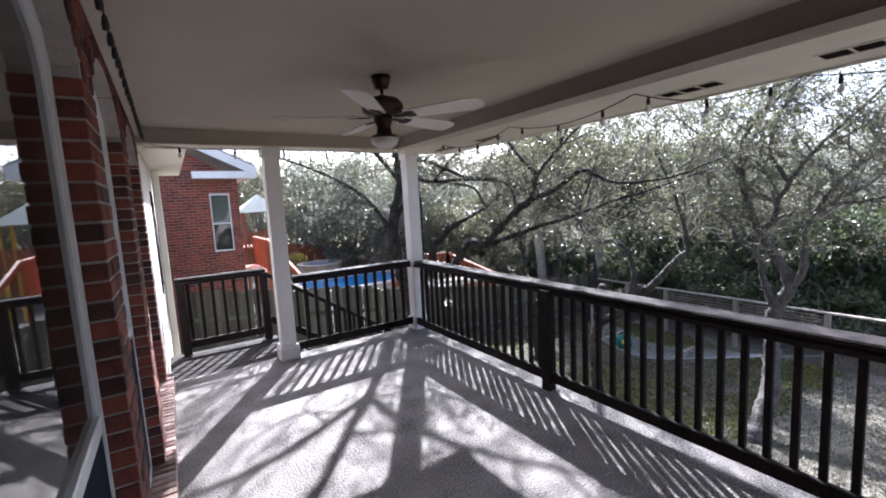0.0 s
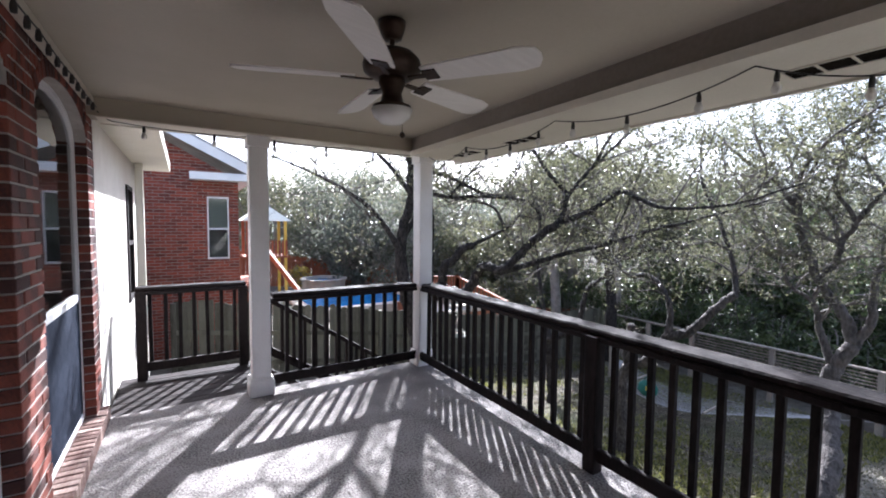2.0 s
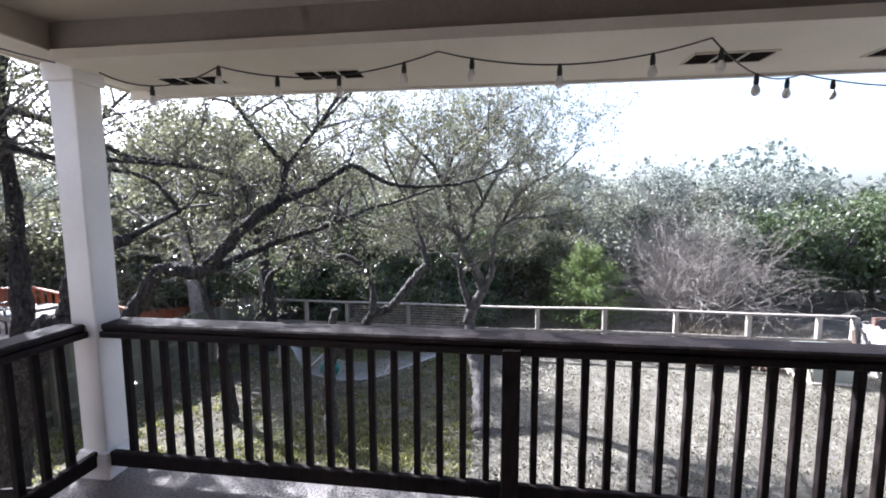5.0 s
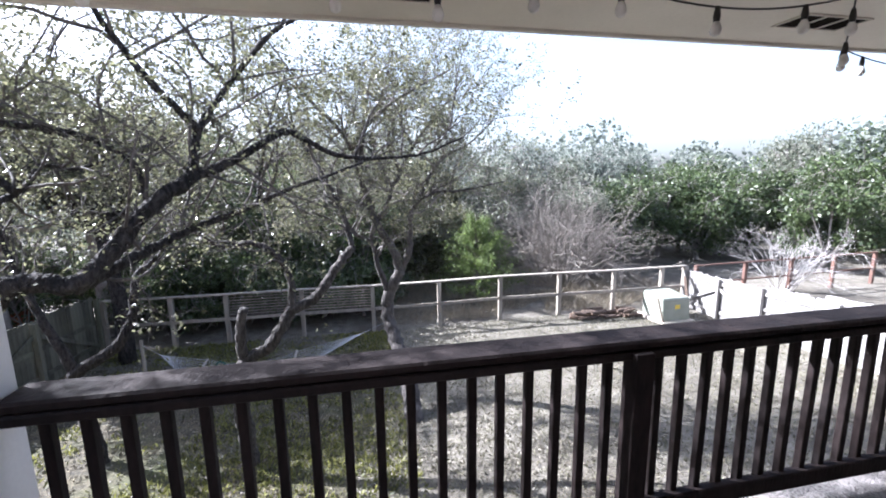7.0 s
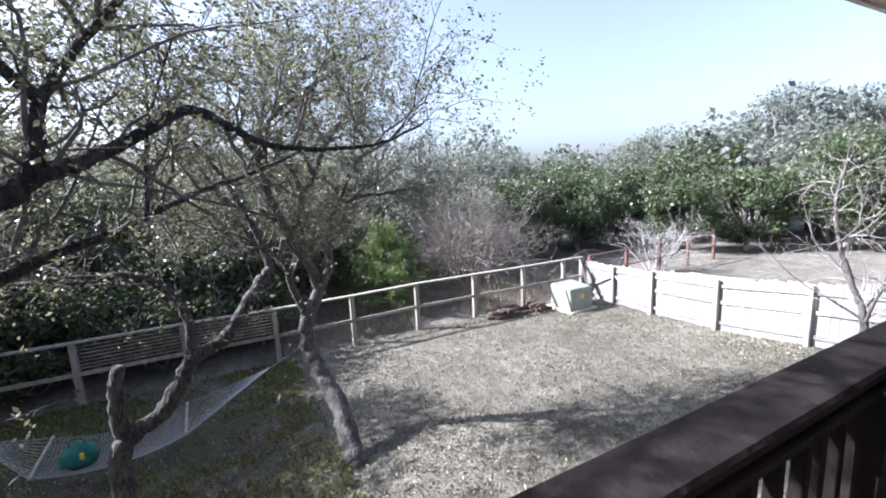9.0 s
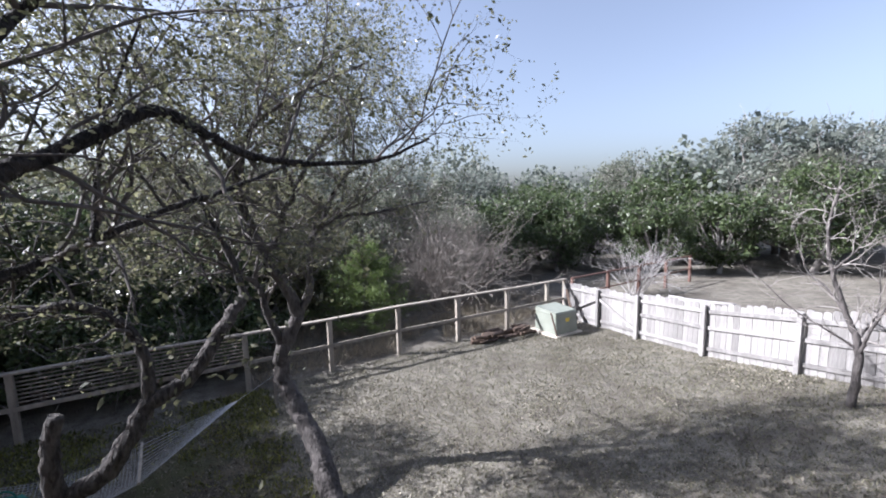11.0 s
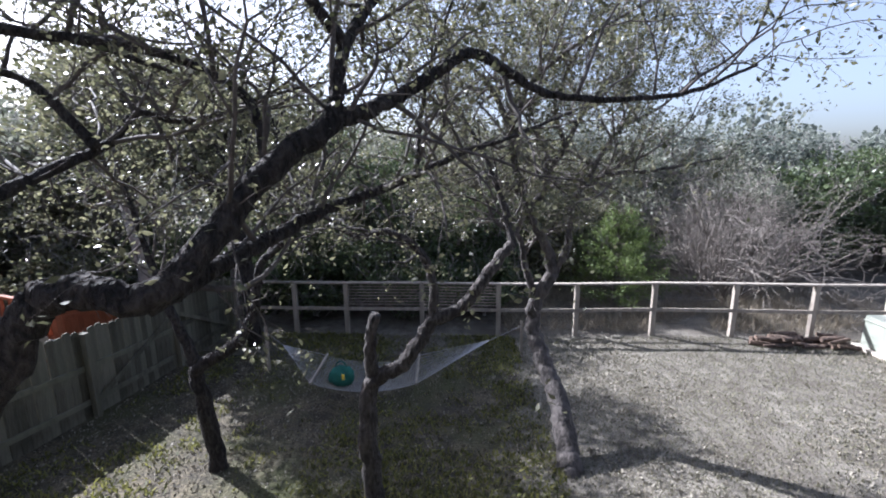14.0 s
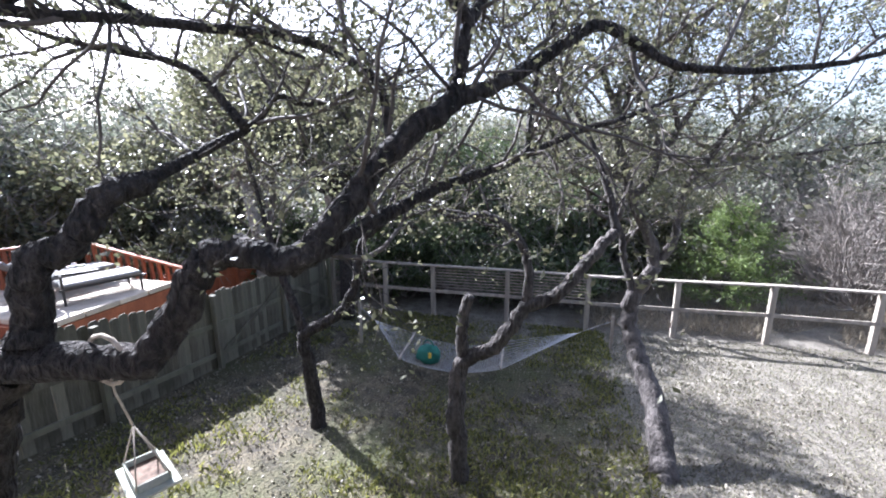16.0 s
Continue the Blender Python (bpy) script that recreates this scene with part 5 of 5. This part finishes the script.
for a in (-1, 1):
    for b in (-1, 1):
        ln.tube([Vector((4.30, 6.51, 0.10)), fd + cx * 0.075 * a + cy * 0.13 * b + Vector((0, 0, 0.03))], [0.004, 0.004], 5)
hold(new("cord", ln.mesh("cord", ROPE)), feeder)
M = Matrix.Translation(fd) @ Matrix.Rotation(th, 4, "Z") @ Matrix.Scale(0.78, 4)
for nm, b in (("tray", (-0.14, -0.21, -0.02, 0.14, 0.21, 0.0)), ("side", (-0.10, -0.16, 0.001, -0.085, 0.16, 0.06)), ("side", (0.085, -0.16, 0.001, 0.10, 0.16, 0.06)), ("end", (-0.084, -0.16, 0.001, 0.084, -0.145, 0.06)), ("end", (-0.084, 0.145, 0.001, 0.084, 0.16, 0.06)), ("seed_bed", (-0.083, -0.143, 0.001, 0.083, 0.143, 0.02))):
    bm = box(*b, 0.003)
    bm.transform(M)
    part(nm, bm, TROUGH if nm != "seed_bed" else LOGBARK, feeder, "dark seed bed" if nm == "seed_bed" else "")


# ---- neighbour's place ----
NY = 11.6
house = thing("neighbour_house", "red brick neighbour house with a white eave and a sash window", "house", (-3.0, NY + 3, -1.4))
wall_b = bmesh.new()
for b in ((-7.0, NY, -1.5, 0.88, NY + 0.2, 2.62), (1.32, NY, -1.5, 1.52, NY + 0.2, 2.62), (0.88, NY, -1.5, 1.32, NY + 0.2, 0.80), (0.88, NY, 2.22, 1.32, NY + 0.2, 2.62), (1.32, NY + 0.2, -1.5, 1.52, NY + 8, 2.62)):
    box(*b, bm=wall_b)
part("wall", wall_b, FARBRICK, house)
nw = part("window", box(0.88, NY + 0.05, 0.80, 1.32, NY + 0.06, 2.22), GLASS, house, "dark double-hung sash window")
for b in ((0.88, 0.80, 0.91, 2.22), (1.29, 0.80, 1.32, 2.22), (0.91, 0.80, 1.29, 0.84), (0.91, 2.18, 1.29, 2.22), (0.91, 1.47, 1.29, 1.51)):
    part("frame", box(b[0], NY + 0.015, b[1], b[2], NY + 0.045, b[3]), FRAME, nw)
part("blind", box(0.90, NY + 0.12, 1.52, 1.30, NY + 0.13, 2.20), TRIM, nw)
part("room_dark", box(0.86, NY + 0.21, 0.7, 1.34, NY + 0.24, 2.3), ROOMDARK, house)
RIDGE_X, RIDGE_Z, EAVE_END = -3.0, 5.25, 1.92
gable = bmesh.new()
for yy in (NY + 0.02, NY + 0.2):
    gable.faces.new([gable.verts.new(p) for p in ((-7.5, yy, 2.621), (1.52, yy, 2.621), (RIDGE_X, yy, RIDGE_Z - 0.15))])
part("gable_wall", gable, FARBRICK, house)
for sx in (-1, 1):
    end = RIDGE_X + sx * (EAVE_END - RIDGE_X)
    slab = bmesh.new()
    rows = [[slab.verts.new((x, y, z + dz)) for x, z in ((RIDGE_X, RIDGE_Z), (end, 2.78))] for y in (NY - 0.45, NY + 8.5) for dz in (0.0, 0.08)]
    for a, b in ((0, 1), (1, 3), (3, 2), (2, 0)):
        slab.faces.new((rows[a][0], rows[a][1], rows[b][1], rows[b][0]))
    slab.faces.new([rows[k][1] for k in (0, 1, 3, 2)])
    part("roof_slope", slab, ROOF, house, "grey shingled roof slope")
    part("rake_board", beam((RIDGE_X, NY - 0.47, RIDGE_Z - 0.10), (end, NY - 0.47, 2.70), 0.03, 0.19), FRAME, house, "white rake board")
part("eave_return", box(0.55, NY - 0.45, 2.56, EAVE_END, NY - 0.003, 2.72), FRAME, house, "white boxed eave return")
part("soffit", box(1.524, NY, 2.64, EAVE_END, NY + 8.4, 2.66), FRAME, house)
part("fascia", box(EAVE_END - 0.02, NY + 0.003, 2.66, EAVE_END + 0.01, NY + 8.4, 2.80), FRAME, house, "white fascia board")

# own roof edge past the porch
setting("house_eave", box(-0.6, EAVE_Y + 0.05, 2.47, 0.25, SIDE_END, 2.62), TRIM, "cream boxed eave of the house beyond the porch", "eave")
setting("downspout", box(-0.16, 8.2, -1.8, -0.06, 8.3, 2.47, 0.01), TRIM, "cream painted downspout on the house wall", "downspout")
setting("wall_north", box(-6, SIDE_END + 0.005, -2.2, -0.2, SIDE_END + 0.25, 2.62), MORTAR, "plain wall that closes the house", "wall")

# pool and terrace behind the side fence
PZ = -1.38
pool = thing("swimming_pool", "blue swimming pool with pale stone coping", "pool", (6.3, 17.0, PZ))
part("water", box(4.3, 15.6, PZ - 0.35, 8.4, 18.3, PZ - 0.06), WATER, pool, "bright blue rippled water")
cop = bmesh.new()
for b in ((3.9, 15.2, 8.8, 15.597), (3.9, 18.303, 8.8, 18.7), (3.9, 15.6, 4.297, 18.3), (8.403, 15.6, 8.8, 18.3)):
    box(b[0], b[1], PZ - 0.6, b[2], b[3], PZ, 0.02, bm=cop)
part("coping", cop, STONE, pool)
spa = thing("spa_tub", "round raised stone spa tub beside the pool", "spa", (6.0, 20.4, PZ))
part("wall", turned([(0.95, -0.5), (1.0, 0.38), (1.08, 0.40), (1.08, 0.46), (0.82, 0.46), (0.80, 0.30)], 28, (6.0, 20.4, PZ)), STONE, spa)
part("water", turned([(0.80, 0.28), (0.80, 0.33)], 28, (6.0, 20.4, PZ)), WATER, spa)
TZ = -1.27
terrace = thing("stone_terrace", "pale sunlit stone terrace behind the fence", "terrace", (7.6, 14.0, TZ))
tile = mesh_of(box(-0.29, -0.29, -0.10, 0.29, 0.29, 0.0, 0.012), "paver", STONE)
for i in range(4, 8):
    for j in range(5):
        piece("paver", tile, Matrix.Translation((5.3 + i * 0.6, 12.5 + j * 0.6, TZ + 0.05)), terrace)
part("base", box(7.35, 12.2, TZ - 1.2, 9.8, 15.2, TZ - 0.06), REDWOOD, terrace, "red stained deck skirt")
boulders = random.Random(31)
for i in range(16):
    x, y, r = boulders.uniform(3.6, 9.2), boulders.choice((15.0, 18.9, 19.2)), boulders.uniform(0.18, 0.38)
    bm = bmesh.new()
    bmesh.ops.create_icosphere(bm, subdivisions=2, radius=r)
    for v in bm.verts:
        v.co *= 1 + 0.35 * noise.noise(v.co * 4 + Vector((i * 3.1, 0, 0)))
        v.co = Vector((v.co.x + x, v.co.y + y, v.co.z * 0.7 + ground_z(x, y) + r * 0.3))
    tagged(part("garden_boulder", bm, STONE, None, "", True), "pale limestone boulder beside the pool", "boulder", "pool boulders")


def lounge(x, y, turn):
    z = TZ + 0.05
    lo = thing("sun_lounger", "dark metal sun lounger with a grey cushion", "sun lounger", (x, y, z), "terrace loungers")
    M = Matrix.Translation((x, y, z)) @ Matrix.Rotation(turn, 4, "Z")

    def add(nm, bm, mat):
        bm.transform(M)
        part(nm, bm, mat, lo)

    add("seat_cushion", box(-0.3, -0.9, 0.30, 0.3, 0.35, 0.38, 0.03), ROOMDARK)
    add("back_cushion", beam((0, 0.38, 0.36), (0, 0.86, 0.80), 0.58, 0.08, bevel=0.03), ROOMDARK)
    for s in (-0.32, 0.32):
        add("side_rail", beam((s, -0.95, 0.29), (s, 0.4, 0.29), 0.035, 0.035), BLACK)
        add("armrest", beam((s, -0.2, 0.55), (s, 0.42, 0.58), 0.05, 0.03), BLACK)
        for q in (-0.85, 0.35):
            add("leg", beam((s, q, 0.0), (s, q, 0.55 if q > 0 else 0.29), 0.035, 0.035), BLACK)


lounge(8.55, 13.0, radians(70))
lounge(8.75, 13.9, radians(80))
deckrail = thing("terrace_railing", "red cedar railing stepping down from the terrace", "railing", (9.8, 13.4, TZ))
for a, b in (((8.2, 15.2, 0.0), (9.7, 14.6, 0.0)), ((9.7, 14.6, 0.0), (10.5, 12.5, -0.75))):
    a, b = Vector(a) + Vector((0, 0, TZ)), Vector(b) + Vector((0, 0, TZ))
    up = Vector((0, 0, 0.85))
    part("top_rail", beam(a + up, b + up, 0.11, 0.05), REDWOOD, deckrail)
    part("bottom_rail", beam(a + up * 0.15, b + up * 0.15, 0.05, 0.08), REDWOOD, deckrail)
    for i in range(15):
        p = a.lerp(b, i / 14)
        part("slat", box(p.x - 0.03, p.y - 0.03, p.z + 0.05, p.x + 0.03, p.y + 0.03, p.z + 0.83), REDWOOD, deckrail)
    for p in (a, b):
        part("post", box(p.x - 0.055, p.y - 0.055, ground_z(p.x, p.y) - 0.1, p.x + 0.055, p.y + 0.055, p.z + 0.9), REDWOOD, deckrail)
steps = thing("terrace_steps", "pale timber steps down from the terrace", "steps", (9.6, 12.9, TZ))
for i in range(4):
    part("tread", box(9.35 + i * 0.24, 12.35 - 0.05 * i, TZ - 0.8, 9.58 + i * 0.24, 13.5 - 0.1 * i, TZ - 0.02 - i * 0.17, 0.006), POSTWOOD, steps)
board_fence("red_fence", "red stained cedar fence along the neighbour terrace", (10.6, 13.4), (15.0, 13.2), 1.15, REDWOOD, -1, rails=(0.3, 0.9), seed=9)
board_fence("red_fence", "red stained cedar fence at the back of the pool garden", (1.5, 25.0), (17.0, 22.5), 1.7, REDWOOD, -1, rails=(0.3, 1.4), seed=10, board_w=0.2)

# play tower with a canopy beside the neighbour's house
tower = thing("play_tower", "wooden play tower with a pale canopy and red deck", "play tower", (3.3, 19.0, -1.3))
for x in (2.5, 3.9):
    for y in (18.4, 19.8):
        part("post", box(x - 0.05, y - 0.05, -1.6, x + 0.05, y + 0.05, 1.75), YELLOW if x > 3 else REDWOOD, tower)
part("platform", box(2.4, 18.3, 0.25, 4.0, 19.9, 0.33), REDWOOD, tower)
for i in range(12):
    part("guard_slat", box(2.45 + i * 0.13, 18.33, 0.34, 2.53 + i * 0.13, 18.36, 0.95), REDWOOD, tower)
cb = bmesh.new()
apex = cb.verts.new((3.2, 19.1, 2.45))
low = [cb.verts.new(p) for p in ((2.3, 18.2, 1.72), (4.1, 18.2, 1.72), (4.1, 20.0, 1.72), (2.3, 20.0, 1.72))]
for i in range(4):
    cb.faces.new((low[i], low[(i + 1) % 4], apex))
cb.faces.new(low[::-1])
part("canopy", cb, SHADECLOTH, tower, "pale cloth canopy")
stairs2 = thing("garden_deck", "red cedar deck with a sloping stair rail", "deck", (2.2, 15.2, -1.3))
for i in range(8):
    part("plank", box(1.62, 13.6 + i * 0.3, -0.16, 2.5, 13.88 + i * 0.3, -0.12), REDWOOD, stairs2)
for x, y in ((1.7, 13.7), (2.45, 13.7), (1.7, 15.9), (2.45, 15.9)):
    part("post", box(x - 0.05, y - 0.05, -1.7, x + 0.05, y + 0.05, 0.85), REDWOOD, stairs2)
part("stair_rail", beam((2.45, 13.7, 0.85), (3.1, 12.6, -0.25), 0.09, 0.12), REDWOOD, stairs2)
part("top_rail", beam((2.45, 13.7, 0.85), (2.45, 15.9, 0.85), 0.09, 0.05), REDWOOD, stairs2)
for i in range(14):
    part("slat", box(2.43, 13.8 + i * 0.15, -0.1, 2.47, 13.86 + i * 0.15, 0.83), REDWOOD, stairs2)
wood_tree(5.2, 21.8, 1.5, 0.7, foliage("yellow_leaf", (0.35, 0.26, 0.03), (0.65, 0.52, 0.10), 0.4), 301, "yellow-leaved shrub by the spa", n=1500, leaf=0.09, name="yellow_shrub", cat="shrub", group="garden shrubs")

# a felled pale log and the far fence on the neighbour's lawn
log = Geo()
lrng = random.Random(4)
log.tube(smooth_line([(13.0, -13.2, ground_z(13, -13.2) + 0.1), (12.0, -13.0, ground_z(12, -13) + 0.13), (10.6, -13.6, ground_z(10.6, -13.6) + 0.1)], 5), [0.10, 0.11, 0.11, 0.11, 0.1, 0.1, 0.1, 0.09, 0.08, 0.07, 0.06], 9, 0.08, lrng)
tagged(new("fallen_log", log.mesh("fallen_log", DEADTWIG)), "bleached fallen log lying on the lawn", "log")
RUSTWOOD = surface("rusty_brown_wood", (0.08, 0.042, 0.032), (0.15, 0.08, 0.06), 4, 0.8, 0.2, 40)
far = thing("far_rail_fence", "reddish brown wire fence at the wood's edge", "fence", (14.0, -12.0, -3.1))
prev = None
for i in range(5):
    x, y = 14.3 + 0.1 * i, -8.6 - 2.3 * i
    z = ground_z(x, y)
    part("post", box(x - 0.06, y - 0.06, z - 0.1, x + 0.06, y + 0.06, z + 1.4, 0.005), RUSTWOOD, far)
    if prev:
        part("rail", beam(prev + Vector((0, 0, 1.38)), Vector((x, y, z + 1.38)), 0.08, 0.05), RUSTWOOD, far)
        part("rail", beam(prev + Vector((0, 0, 0.7)), Vector((x, y, z + 0.7)), 0.04, 0.05), RUSTWOOD, far)
    prev = Vector((x, y, z))


# ---- bricks of the house wall ----
BR_L, BR_H, JOINT = 0.194, 0.057, 0.010


def inside_window(y, z, pad=0.0):
    for y0, y1 in WINDOWS:
        if y0 - pad < y < y1 + pad and z > SILL_Z - 0.02:
            w = (y1 - y0) / 2
            u = min(1.0, abs(y - (y0 + y1) / 2) / w)
            top = SHOULDER_Z + (HEAD_Z - SHOULDER_Z) * math.sqrt(max(0.0, 1 - u * u))
            if z < top + pad:
                return True
    return False


bricks = bmesh.new()
shapes = {}
nearest = 0
brng = random.Random(17)


def lay(y0, y1, z):
    """One brick."""
    global nearest
    ln, mid, zc = y1 - y0, (y0 + y1) / 2, z + BR_H / 2
    px = brng.uniform(-0.003, 0.003)
    if 1.0 < mid < 5.1 and nearest < 300:
        key = round(ln, 3)
        if key not in shapes:
            shapes[key] = mesh_of(box(-0.10, -key / 2, -BR_H / 2, 0.0, key / 2, BR_H / 2, 0.004), "brick", BRICK)
        piece("brick", shapes[key], Matrix.Translation((WALL_X + px, mid, zc)), wall_west)
        nearest += 1
    else:
        box(WALL_X - 0.10, y0, z, WALL_X + px, y1, z + BR_H, bm=bricks)


piers = list(zip(edges_y[::2], edges_y[1::2]))
row, z = 0, SILL_Z
while z + BR_H < 2.60:
    zc = z + BR_H / 2
    runs = piers if zc < SHOULDER_Z else [(-3.2, WALL_END)]
    for a, b in runs:
        y = a
        high = zc > SHOULDER_Z
        first = BR_L if row % 2 == 0 else BR_L / 2
        while y < b - 0.02:
            if high and (inside_window(y, zc, 0.16) or inside_window(y + BR_L, zc, 0.16)):
                first = 0.05
            y1 = min(y + first, b)
            if b - y1 < 0.05:
                y1 = b
            if not high or not (inside_window(y, zc - 0.02, 0.0) or inside_window(y1, zc - 0.02, 0.0)):
                lay(y, y1, z)
            y = y1 + JOINT
            first = BR_L
    z += BR_H + JOINT
    row += 1
rest = part("brickwork", bricks, BRICKISLE, wall_west)
rest["kind"] = "stuff"
# arch bricks over the windows and the rowlock ledge
wedge = mesh_of(box(-0.10, -0.026, 0.0, 0.001, 0.026, 0.085, 0.003), "brick", BRICK)
for y0, y1 in WINDOWS:
    w, cyw = (y1 - y0) / 2, (y0 + y1) / 2
    n = int((y1 - y0) / 0.062)
    for i in range(n):
        u = -1 + 2 * (i + 0.5) / n
        zz = SHOULDER_Z + (HEAD_Z - SHOULDER_Z) * math.sqrt(1 - u * u)
        slope = math.atan2(u * (HEAD_Z - SHOULDER_Z), w * math.sqrt(1 - u * u) + 0.02)
        piece("arch_brick", wedge, Matrix.Translation((WALL_X + 0.004, cyw + u * w, zz + 0.003)) @ Matrix.Rotation(-slope, 4, "X"), wall_west)
ledge = tagged(thing("brick_ledge", "low brick ledge under the windows along the porch floor", "ledge", (-0.2, 1.0, 0.0)), kind="structure")
low = mesh_of(box(-0.075, -0.0285, 0.0, 0.068, 0.0285, 0.108, 0.004), "brick", PALEBRICK)
y = -3.16
while y < 5.08:
    piece("brick", low, Matrix.Translation((-0.195, y, 0.0 + brng.uniform(-0.002, 0.002))), ledge)
    y += 0.0685
part("mortar_bed", box(-0.275, -3.19, 0.001, -0.134, 5.10, 0.098), MORTAR, ledge)
